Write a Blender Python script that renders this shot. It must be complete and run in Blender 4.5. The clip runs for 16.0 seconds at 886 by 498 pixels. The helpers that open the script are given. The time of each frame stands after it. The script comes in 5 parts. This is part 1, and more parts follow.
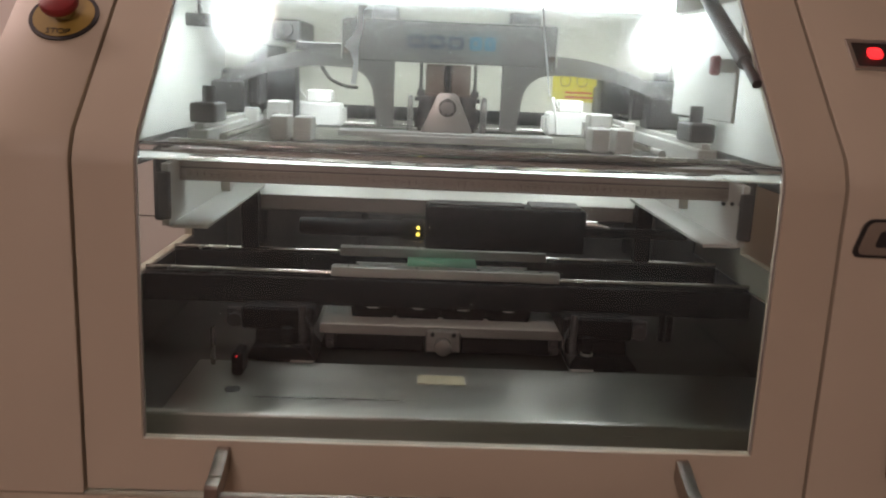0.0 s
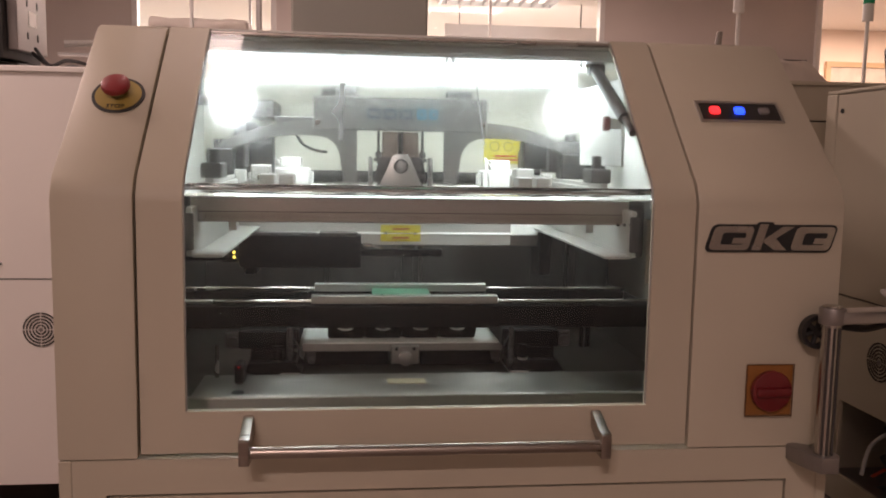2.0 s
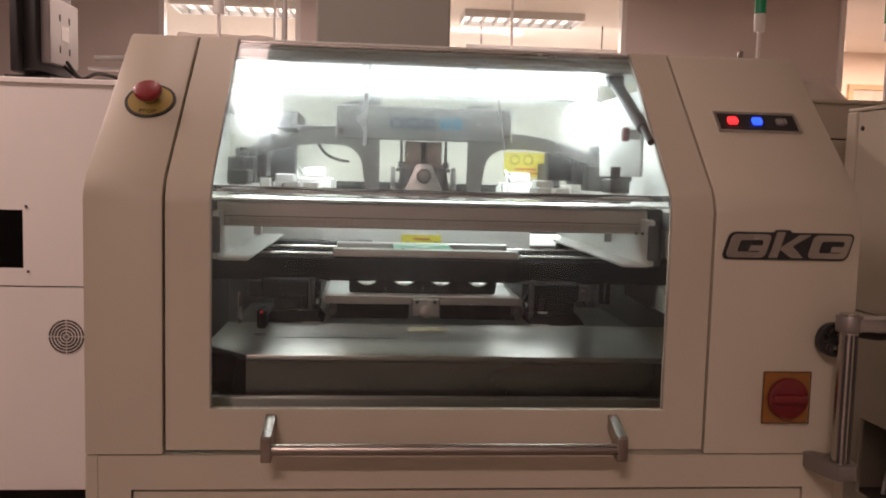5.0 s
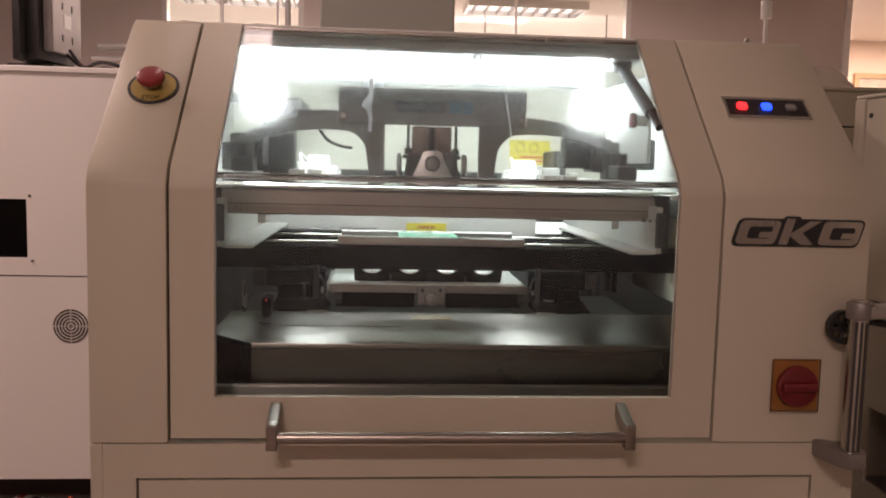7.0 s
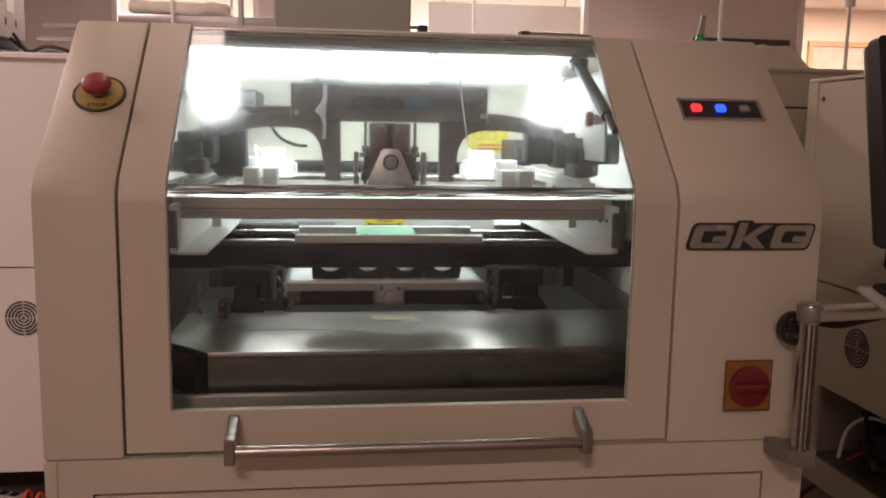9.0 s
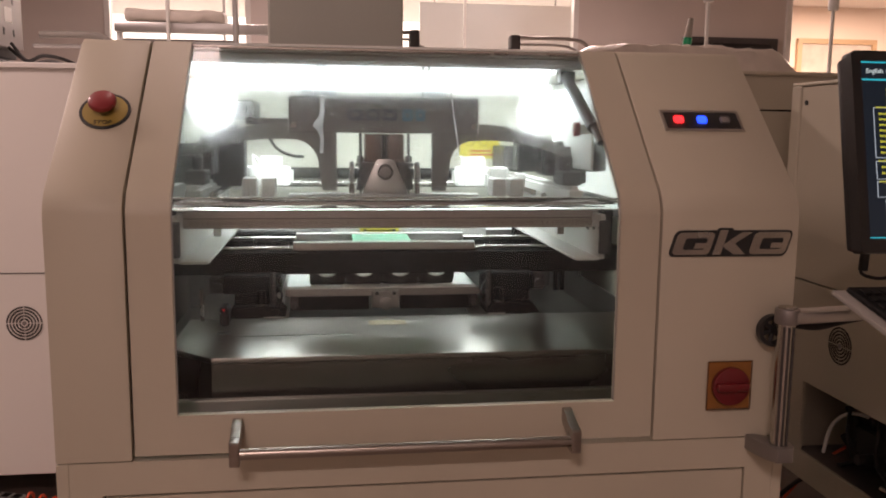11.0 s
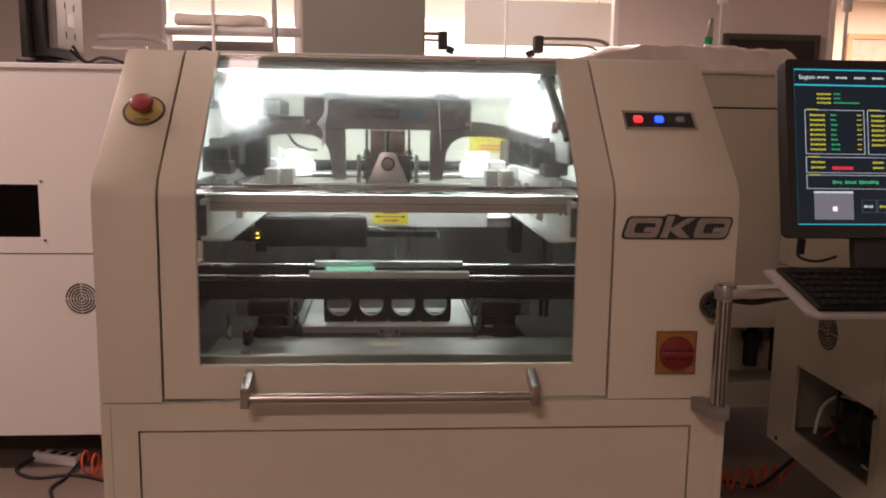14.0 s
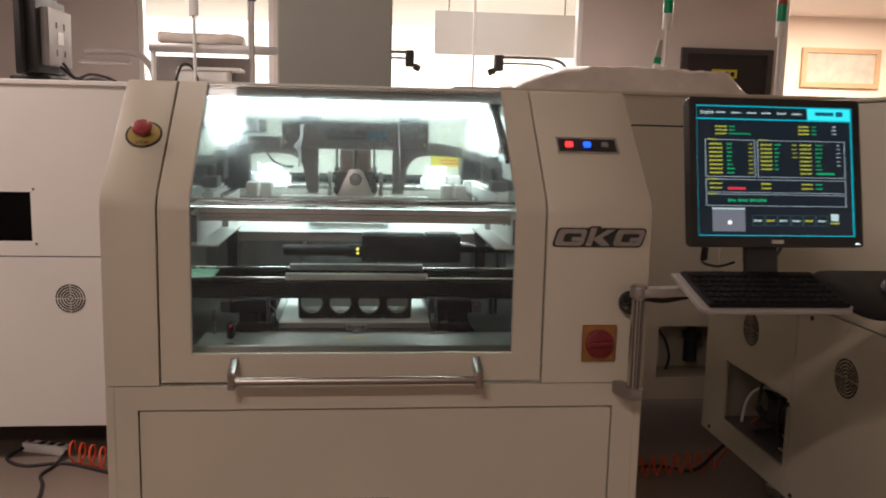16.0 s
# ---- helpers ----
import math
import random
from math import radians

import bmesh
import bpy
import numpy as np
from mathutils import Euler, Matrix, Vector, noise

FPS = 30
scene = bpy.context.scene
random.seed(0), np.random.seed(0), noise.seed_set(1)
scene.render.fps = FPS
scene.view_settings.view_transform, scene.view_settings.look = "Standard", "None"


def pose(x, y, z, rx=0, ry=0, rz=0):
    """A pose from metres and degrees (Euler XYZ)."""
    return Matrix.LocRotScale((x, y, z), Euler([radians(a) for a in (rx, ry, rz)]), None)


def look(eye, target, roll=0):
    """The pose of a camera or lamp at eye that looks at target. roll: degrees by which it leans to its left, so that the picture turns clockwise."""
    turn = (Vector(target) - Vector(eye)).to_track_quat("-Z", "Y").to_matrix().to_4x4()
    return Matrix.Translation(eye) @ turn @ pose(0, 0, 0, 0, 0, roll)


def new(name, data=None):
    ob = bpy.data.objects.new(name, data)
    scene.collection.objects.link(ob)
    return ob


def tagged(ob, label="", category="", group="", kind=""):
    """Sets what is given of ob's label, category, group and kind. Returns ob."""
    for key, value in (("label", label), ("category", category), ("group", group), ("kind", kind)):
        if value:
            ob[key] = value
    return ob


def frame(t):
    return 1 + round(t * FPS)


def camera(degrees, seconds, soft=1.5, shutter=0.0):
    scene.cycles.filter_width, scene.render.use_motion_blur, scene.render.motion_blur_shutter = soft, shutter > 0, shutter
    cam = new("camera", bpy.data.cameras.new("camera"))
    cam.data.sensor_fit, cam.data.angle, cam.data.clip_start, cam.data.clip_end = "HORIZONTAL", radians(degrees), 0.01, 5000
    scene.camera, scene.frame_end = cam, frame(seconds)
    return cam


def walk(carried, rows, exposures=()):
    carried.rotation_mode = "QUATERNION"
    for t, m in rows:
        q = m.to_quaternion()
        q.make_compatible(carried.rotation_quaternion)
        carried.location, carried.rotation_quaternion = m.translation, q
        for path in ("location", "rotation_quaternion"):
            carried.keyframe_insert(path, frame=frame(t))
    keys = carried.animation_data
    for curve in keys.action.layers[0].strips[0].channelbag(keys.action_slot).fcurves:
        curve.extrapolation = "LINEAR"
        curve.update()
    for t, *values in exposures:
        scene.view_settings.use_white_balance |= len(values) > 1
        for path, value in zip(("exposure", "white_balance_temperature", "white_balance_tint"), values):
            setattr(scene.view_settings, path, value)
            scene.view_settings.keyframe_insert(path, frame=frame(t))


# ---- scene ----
cam = camera(55.8, 16.0, soft=1.9, shutter=0.4)
METRES, EYE, TILT, LEAN, TURN = 1.25, 1.2, 0.0, 0.0, -1.8
ROWS = [
    (0.0, 0.0, 0.0, 0.0, 0.53, -12.13, -2.44),
    (0.5, -0.0258, -0.1168, -0.043, -1.65, -10.16, -1.18),
    (1.0, -0.0307, -0.1883, -0.0611, -3.17, -8.31, -0.87),
    (1.5, -0.0375, -0.2338, -0.0642, -3.73, -6.85, -0.75),
    (2.0, -0.0399, -0.2812, -0.035, -4.24, -6.38, -0.98),
    (2.5, -0.0403, -0.298, -0.0306, -3.99, -6.41, -0.95),
    (3.0, -0.0405, -0.3007, -0.0343, -3.31, -5.98, -0.55),
    (3.5, -0.0405, -0.3016, -0.0377, -2.94, -5.52, -0.47),
    (4.0, -0.0405, -0.3013, -0.0377, -2.78, -5.34, -0.76),
    (6.5, -0.0461, -0.3085, -0.0848, -3.23, -4.63, -2.12),
    (7.0, -0.0451, -0.2945, -0.0596, -2.63, -5.65, -1.4),
    (7.5, -0.0432, -0.2847, -0.0406, -3.39, -6.79, -1.3),
    (8.0, -0.0395, -0.2825, -0.0252, -4.38, -7.35, -1.32),
    (8.5, -0.0387, -0.2789, -0.0151, -5.0, -7.81, -1.21),
    (11.0, -0.0445, -0.328, 0.0146, -5.84, -8.1, -0.6),
    (11.5, -0.0419, -0.3278, 0.014, -6.07, -8.22, -0.58),
    (12.0, -0.0431, -0.3396, 0.0126, -6.23, -8.45, -0.61),
    (12.5, -0.0312, -0.3579, 0.0138, -5.46, -8.39, -1.12),
    (13.0, -0.0051, -0.4066, 0.0186, -3.49, -8.32, -1.36),
    (13.5, 0.0222, -0.4733, 0.0199, -2.47, -8.4, -0.78),
    (14.0, 0.0454, -0.5224, 0.0208, -2.19, -8.51, -0.83),
    (14.5, 0.0444, -0.559, 0.033, -1.6, -8.3, -1.19),
    (15.0, 0.0177, -0.5903, 0.0419, -2.53, -8.25, -0.93),
    (15.5, 0.0104, -0.6553, 0.046, -3.91, -8.71, -1.11),
    (16.0, 0.0617, -0.7467, 0.0592, -4.03, -8.25, -1.34),
]
walk(cam, [(t, pose(0, -0.92, EYE, TILT, LEAN, TURN) @ pose(METRES * x, METRES * y, METRES * z, 90 + pitch, roll, yaw)) for t, x, y, z, yaw, pitch, roll in ROWS],
     exposures=[(0.0, -0.3, 6500, 10), (0.5, -0.18, 6500, 10), (1.0, -0.04, 6500, 10), (12.0, 0.0, 6500, 10), (15.3, 0.1, 6500, 10), (16.0, 0.10, 5950, -4)])

# ---- light ----
GROUND = -0.15
world = bpy.data.worlds.new("world")
scene.world = world
world.use_nodes = True
world.node_tree.nodes["Background"].inputs[0].default_value = (1.0, 0.80, 0.70, 1)
world.node_tree.nodes["Background"].inputs[1].default_value = 0.02


def area_lamp(name, m, sx, sy, watts, colour):
    data = bpy.data.lights.new(name, "AREA")
    data.shape, data.size, data.size_y, data.energy, data.color = "RECTANGLE", sx, sy, watts, colour
    ob = new(name, data)
    ob.matrix_world = m
    return ob


WARM = (1.0, 0.725, 0.665)
PINK = (1.0, 0.80, 0.72)
COOL = (0.96, 1.0, 1.02)
area_lamp("ceiling_lamp_rear", pose(-2.3, 0.80, 2.98), 1.2, 0.3, 52, WARM)
area_lamp("ceiling_lamp_front", pose(-0.8, -3.0, 2.98), 1.0, 0.25, 57, WARM)
# unseen lamp, added because the partition wall came out too dark
area_lamp("wall_fill_lamp", pose(0.6, 4.6, 2.98), 2.4, 0.3, 140, WARM)
# unseen lamp, added to brighten the reflow cabinet's side
area_lamp("cabinet_fill_lamp", pose(-0.54, 0.9, 2.98), 0.12, 1.3, 4.5, WARM)
area_lamp("far_room_lamp", pose(0.5, 10.0, 2.90), 5.0, 1.5, 560, PINK)
area_lamp("next_room_lamp", pose(6.8, 8.3, 2.98), 1.6, 0.6, 260, (1.0, 0.72, 0.58))
# the cover's own lamps, under the roof
area_lamp("cover_lamp_left", look((-0.27, 0.76, 1.340), (-0.22, 0.82, 0.9)), 0.14, 0.16, 1.6, COOL)
area_lamp("cover_lamp_right", look((0.37, 0.76, 1.340), (0.32, 0.82, 0.9)), 0.14, 0.16, 1.6, COOL)
area_lamp("cover_lamp_strip", pose(0.05, 0.70, 1.345), 0.72, 0.03, 2.4, COOL)


# ---- materials ----
def material(name, colour, rough=0.5, metal=0.0, vary=0.08, scale=6.0, bump=0.0, bump_scale=300.0, stretch=(1, 1, 1), spec=0.5, emit=None, power=0.0, coat=0.0):
    """A principled surface with large stains, fine grain and a fine relief."""
    mat = bpy.data.materials.new(name)
    mat.use_nodes = True
    nt = mat.node_tree
    p = nt.nodes["Principled BSDF"]
    p.inputs["Roughness"].default_value, p.inputs["Metallic"].default_value = rough, metal
    p.inputs["Specular IOR Level"].default_value = spec
    p.inputs["Coat Weight"].default_value = coat
    if emit:
        p.inputs["Emission Color"].default_value, p.inputs["Emission Strength"].default_value = (*emit, 1), power
    if vary or bump:
        co = nt.nodes.new("ShaderNodeTexCoord")
        mp = nt.nodes.new("ShaderNodeMapping")
        mp.inputs["Scale"].default_value = stretch
        nt.links.new(co.outputs["Object"], mp.inputs["Vector"])
        big, fine = nt.nodes.new("ShaderNodeTexNoise"), nt.nodes.new("ShaderNodeTexNoise")
        big.inputs["Scale"].default_value, big.inputs["Detail"].default_value = scale, 5
        fine.inputs["Scale"].default_value, fine.inputs["Detail"].default_value = bump_scale, 3
        nt.links.new(mp.outputs[0], big.inputs["Vector"])
        nt.links.new(mp.outputs[0], fine.inputs["Vector"])
        add = nt.nodes.new("ShaderNodeMath")
        add.operation = "MULTIPLY_ADD"
        add.inputs[1].default_value = 0.35
        nt.links.new(fine.outputs["Fac"], add.inputs[0])
        nt.links.new(big.outputs["Fac"], add.inputs[2])
        ramp = nt.nodes.new("ShaderNodeMapRange")
        ramp.inputs["From Min"].default_value, ramp.inputs["From Max"].default_value = 0.35, 1.0
        ramp.inputs["To Min"].default_value, ramp.inputs["To Max"].default_value = 1 - vary, 1 + vary
        nt.links.new(add.outputs[0], ramp.inputs["Value"])
        mul = nt.nodes.new("ShaderNodeVectorMath")
        mul.operation = "SCALE"
        mul.inputs[0].default_value = colour
        nt.links.new(ramp.outputs[0], mul.inputs["Scale"])
        nt.links.new(mul.outputs[0], p.inputs["Base Color"])
        rr = nt.nodes.new("ShaderNodeMapRange")
        rr.inputs["From Min"].default_value, rr.inputs["From Max"].default_value = 0.3, 0.8
        rr.inputs["To Min"].default_value, rr.inputs["To Max"].default_value = max(0.03, rough - 0.08), min(1, rough + 0.08)
        nt.links.new(big.outputs["Fac"], rr.inputs["Value"])
        nt.links.new(rr.outputs[0], p.inputs["Roughness"])
        if bump:
            b = nt.nodes.new("ShaderNodeBump")
            b.inputs["Strength"].default_value, b.inputs["Distance"].default_value = bump, 0.001
            nt.links.new(fine.outputs["Fac"], b.inputs["Height"])
            nt.links.new(b.outputs[0], p.inputs["Normal"])
    else:
        p.inputs["Base Color"].default_value = (*colour, 1)
    return mat


def glass_material(name, haze, tint=(0.93, 0.96, 0.95), gloss=0.25, smear_bloom=0.0):
    """Clear sheet with a little mirror and a patchy film, part dusty, part painted glare."""
    mat = bpy.data.materials.new(name)
    mat.use_nodes = True
    nt = mat.node_tree
    nt.nodes.remove(nt.nodes["Principled BSDF"])
    out = nt.nodes["Material Output"]
    clear, mirror, film = (nt.nodes.new("ShaderNodeBsdf" + k) for k in ("Transparent", "Glossy", "Diffuse"))
    clear.inputs[0].default_value = (*tint, 1)
    mirror.inputs["Roughness"].default_value = 0.03
    film.inputs[0].default_value = (0.8, 0.8, 0.8, 1)
    lit = nt.nodes.new("ShaderNodeBsdfTranslucent")
    lit.inputs[0].default_value = (0.85, 0.9, 0.92, 1)
    dust_glare = nt.nodes.new("ShaderNodeMixShader")
    dust_glare.inputs[0].default_value = 0.75
    nt.links.new(film.outputs[0], dust_glare.inputs[1])
    nt.links.new(lit.outputs[0], dust_glare.inputs[2])
    lw = nt.nodes.new("ShaderNodeLayerWeight")
    lw.inputs[0].default_value = 0.25
    fr = nt.nodes.new("ShaderNodeMapRange")
    fr.inputs["To Min"].default_value, fr.inputs["To Max"].default_value = 0.015, gloss
    nt.links.new(lw.outputs["Facing"], fr.inputs["Value"])
    a, b = nt.nodes.new("ShaderNodeMixShader"), nt.nodes.new("ShaderNodeMixShader")
    nt.links.new(fr.outputs[0], a.inputs[0])
    nt.links.new(clear.outputs[0], a.inputs[1])
    nt.links.new(mirror.outputs[0], a.inputs[2])
    co, no = nt.nodes.new("ShaderNodeTexCoord"), nt.nodes.new("ShaderNodeTexNoise")
    no.inputs["Scale"].default_value, no.inputs["Detail"].default_value = 7, 6
    nt.links.new(co.outputs["Object"], no.inputs["Vector"])
    mr = nt.nodes.new("ShaderNodeMapRange")
    mr.inputs["From Min"].default_value, mr.inputs["From Max"].default_value = 0.4, 0.75
    mr.inputs["To Min"].default_value, mr.inputs["To Max"].default_value = haze * 0.3, haze
    nt.links.new(no.outputs["Fac"], mr.inputs["Value"])
    # haze is stronger where the sheet slopes, standing in for lamp glare
    geo, xyz, steep, slope_haze, amount = (nt.nodes.new("ShaderNode" + k) for k in ("NewGeometry", "SeparateXYZ", "Math", "MapRange", "Math"))
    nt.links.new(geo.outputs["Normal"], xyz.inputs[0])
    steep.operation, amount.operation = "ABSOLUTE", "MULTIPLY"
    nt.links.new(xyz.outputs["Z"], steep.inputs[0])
    slope_haze.inputs["From Max"].default_value = 0.7
    slope_haze.inputs["To Min"].default_value, slope_haze.inputs["To Max"].default_value = 0.17, 1.6
    nt.links.new(steep.outputs[0], slope_haze.inputs["Value"])
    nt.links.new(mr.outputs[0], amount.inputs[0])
    nt.links.new(slope_haze.outputs[0], amount.inputs[1])
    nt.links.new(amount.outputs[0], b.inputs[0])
    if smear_bloom:
        # a smudged film that imitates bloom spreads part of the light that comes through
        bloom_film, wipe, streak, share, spread = (nt.nodes.new("ShaderNode" + k) for k in ("BsdfRefraction", "Mapping", "TexNoise", "MapRange", "MixShader"))
        bloom_film.inputs["Roughness"].default_value, bloom_film.inputs["IOR"].default_value = 0.85, 1.04
        wipe.inputs["Rotation"].default_value, wipe.inputs["Scale"].default_value = (0.5, 0.4, 0.5), (3, 14, 5)
        streak.inputs["Scale"].default_value, streak.inputs["Detail"].default_value = 1.3, 5
        nt.links.new(co.outputs["Object"], wipe.inputs[0])
        nt.links.new(wipe.outputs[0], streak.inputs["Vector"])
        share.inputs["From Min"].default_value, share.inputs["From Max"].default_value = 0.35, 0.7
        share.inputs["To Min"].default_value, share.inputs["To Max"].default_value = smear_bloom * 0.3, smear_bloom
        nt.links.new(streak.outputs["Fac"], share.inputs["Value"])
        film_share = nt.nodes.new("ShaderNodeMath")
        film_share.operation = "MULTIPLY"
        nt.links.new(share.outputs[0], film_share.inputs[0])
        nt.links.new(slope_haze.outputs[0], film_share.inputs[1])
        nt.links.new(film_share.outputs[0], spread.inputs[0])
        nt.links.new(a.outputs[0], spread.inputs[1])
        nt.links.new(bloom_film.outputs[0], spread.inputs[2])
        a = spread
    nt.links.new(a.outputs[0], b.inputs[1])
    nt.links.new(dust_glare.outputs[0], b.inputs[2])
    nt.links.new(b.outputs[0], out.inputs[0])
    return mat


CREAM = material("cream_powder_coat", (0.56, 0.515, 0.41), 0.42, vary=0.05, scale=3, bump=0.25, bump_scale=900)
LINE_WHITE = material("white_powder_coat", (0.80, 0.77, 0.73), 0.40, vary=0.04, scale=2.5, bump=0.2, bump_scale=800)
# dark tone standing for the shade inside gaps, seams and vent slots
GAP_SHADE = material("gap_shade", (0.03, 0.027, 0.024), 0.8, vary=0.2)
STEEL = material("brushed_stainless", (0.52, 0.51, 0.49), 0.32, 1.0, vary=0.12, scale=4, bump=0.35, bump_scale=120, stretch=(0.15, 6, 6))
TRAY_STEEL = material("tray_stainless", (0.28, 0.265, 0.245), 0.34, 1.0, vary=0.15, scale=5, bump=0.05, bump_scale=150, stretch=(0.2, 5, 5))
# same steel, darkened to put shade on the tray's upright faces
TRAY_SHADED = material("tray_stainless_shaded", (0.155, 0.145, 0.132), 0.30, 1.0, vary=0.3, scale=6, bump=0.08, bump_scale=120, stretch=(0.6, 3, 1.5))
# brushed from side to side, so that highlights are drawn out in depth
brushed = TRAY_STEEL.node_tree.nodes["Principled BSDF"]
brushed.inputs["Anisotropic"].default_value = 0.85
grain_way = TRAY_STEEL.node_tree.nodes.new("ShaderNodeTangent")
grain_way.direction_type, grain_way.axis = "RADIAL", "X"
TRAY_STEEL.node_tree.links.new(grain_way.outputs[0], brushed.inputs["Tangent"])
CHROME = material("polished_chrome", (0.50, 0.48, 0.45), 0.26, 1.0, vary=0.05)
ALU = material("satin_aluminium", (0.60, 0.59, 0.58), 0.38, 1.0, vary=0.1, bump=0.2, bump_scale=400)
HEAD_GREY = material("grey_anodised_plate", (0.165, 0.155, 0.15), 0.5, 0.15, vary=0.15, scale=8, bump=0.15)
FRAME_GREY = material("dull_aluminium_frame", (0.30, 0.28, 0.27), 0.45, 0.75, vary=0.12, scale=5, stretch=(0.3, 3, 3), bump=0.2)
BLACK = material("black_anodised", (0.007, 0.007, 0.008), 0.55, 0.0, vary=0.25, scale=12, bump=0.2, spec=0.2)
BLACK_PLASTIC = material("black_plastic", (0.022, 0.021, 0.021), 0.48, vary=0.15, bump=0.25)
CABLE = material("black_cable", (0.02, 0.018, 0.018), 0.55, vary=0.1)
WHITE_IN = material("white_inner_paint", (0.82, 0.83, 0.79), 0.5, vary=0.04, bump=0.15)
WHITE_PLASTIC = material("white_plastic", (0.80, 0.79, 0.76), 0.45, vary=0.04, bump=0.1)
RED = material("red_plastic", (0.27, 0.018, 0.022), 0.45, vary=0.1, coat=0.2)
SWITCH_RED = material("dark_red_plastic", (0.16, 0.010, 0.014), 0.4, vary=0.12, coat=0.2)
YELLOW = material("yellow_label", (0.66, 0.56, 0.05), 0.5, vary=0.04)
AMBER_PLATE = material("amber_plate", (0.42, 0.17, 0.04), 0.45, vary=0.12)
SWITCH_RIM = material("brown_edge", (0.12, 0.05, 0.018), 0.5, vary=0.1)
SWITCH_AMBER = material("amber_switch_plate", (0.30, 0.125, 0.03), 0.4, vary=0.15, scale=30)
STOP_YELLOW = material("worn_yellow_disc", (0.36, 0.26, 0.06), 0.5, vary=0.12, scale=20)
INK = material("printed_ink", (0.02, 0.02, 0.02), 0.6, vary=0)
RED_INK = material("red_ink", (0.5, 0.04, 0.02), 0.6, vary=0)
BLUE_INK = material("blue_ink", (0.03, 0.17, 0.26), 0.5, vary=0)
SLATE_INK = material("slate_ink", (0.035, 0.06, 0.085), 0.5, vary=0)
PCB = material("green_circuit_board", (0.14, 0.38, 0.25), 0.38, vary=0.15, scale=60, bump=0.2)
RED_LED = material("red_lamp", (0.3, 0.02, 0.02), 0.3, vary=0, emit=(1.0, 0.025, 0.03), power=2.2)
BLUE_LED = material("blue_lamp", (0.02, 0.03, 0.3), 0.3, vary=0, emit=(0.02, 0.07, 1.0), power=2.6)
AMBER_LED = material("amber_lamp", (0.3, 0.2, 0.02), 0.3, vary=0, emit=(1.0, 0.7, 0.1), power=4.0)
RED_GLOW = material("red_ring_light", (0.3, 0.01, 0.01), 0.3, vary=0, emit=(1.0, 0.01, 0.01), power=3.5)
OFF_LENS = material("unlit_lens", (0.25, 0.23, 0.22), 0.3, vary=0.05)
TUBE = material("lamp_tube", (0.9, 0.9, 0.9), 0.4, vary=0, emit=(0.92, 1.0, 1.02), power=10.0)
SIDE_TUBE = material("side_lamp_face", (0.9, 0.9, 0.9), 0.4, vary=0, emit=(0.93, 1.0, 1.03), power=24.0)
# the cover's haze values are raised to imitate bloom round its lamps
GLASS = glass_material("acrylic_cover", 0.045, smear_bloom=0.125)
LENS_GLASS = glass_material("machine_window", 0.02, (0.10, 0.10, 0.10))
GREEN_LENS = material("green_lens", (0.01, 0.20, 0.09), 0.25, vary=0.05, emit=(0.0, 0.35, 0.12), power=0.06)
RED_LENS = material("red_lens", (0.30, 0.03, 0.01), 0.3, vary=0.05)
WALL = material("wall_paint", (0.66, 0.60, 0.56), 0.75, vary=0.06, scale=1.2, bump=0.2, bump_scale=150)
COLUMN_PAINT = material("column_paint", (0.36, 0.365, 0.325), 0.7, vary=0.06, scale=1.5, bump=0.2, bump_scale=150)
CEIL = material("ceiling_paint", (0.75, 0.72, 0.68), 0.8, vary=0.04, scale=1)
FLOOR = material("vinyl_floor", (0.22, 0.17, 0.14), 0.42, vary=0.18, scale=2, bump=0.2, bump_scale=60)
TRAY_GREY = material("light_grey_plastic", (0.30, 0.28, 0.255), 0.5, vary=0.06, bump=0.1)
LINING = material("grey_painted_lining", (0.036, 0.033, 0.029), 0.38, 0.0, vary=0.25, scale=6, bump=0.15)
SATIN = material("satin_steel_handle", (0.37, 0.335, 0.30), 0.33, 1.0, vary=0.12, scale=30, stretch=(0.2, 4, 4), bump=0.15, bump_scale=200)
BEAM = material("worn_aluminium_beam", (0.40, 0.35, 0.325), 0.42, 0.6, vary=0.14, scale=6, stretch=(0.3, 3, 3), bump=0.15)
RULER = material("worn_steel_rule", (0.34, 0.30, 0.275), 0.5, 0.6, vary=0.15, scale=14)
RULER_TICK = material("rule_graduation", (0.11, 0.09, 0.08), 0.6, vary=0)
KEY_BLACK = material("worn_black_keys", (0.007, 0.006, 0.006), 0.5, vary=0.2, spec=0.15)
# upright streaks in the colour stand in for glints on dull metal
REAR_STEEL = material("rear_sheet_glints", (0.15, 0.145, 0.14), 0.33, 0.85, vary=0.35, scale=3, stretch=(5, 5, 0.3), bump=0.08)
CYLINDER = material("bronze_cylinder_body", (0.20, 0.145, 0.125), 0.45, 0.4, vary=0.15, scale=20)
RAIL_WHITE = material("dull_white_rail", (0.55, 0.54, 0.51), 0.5, vary=0.1, bump=0.15)
FADED = material("faded_paper_label", (0.36, 0.31, 0.21), 0.7, vary=0.15, scale=40)
GLUE = glass_material("dried_glue", 0.6)
LENS = material("thick_acrylic", (1.0, 1.0, 1.0), 0.02, vary=0)
LENS.node_tree.nodes["Principled BSDF"].inputs["Transmission Weight"].default_value = 1.0
LENS.node_tree.nodes["Principled BSDF"].inputs["IOR"].default_value = 1.49
PICTURE_WOOD = material("pale_frame_wood", (0.50, 0.34, 0.20), 0.5, vary=0.15, scale=20, stretch=(0.3, 3, 3))
PAPER = material("printed_paper", (0.50, 0.44, 0.38), 0.7, vary=0.25, scale=6)
REAR_PAINT = material("cream_inner_paint", (0.66, 0.64, 0.55), 0.5, vary=0.06, scale=5, bump=0.15)
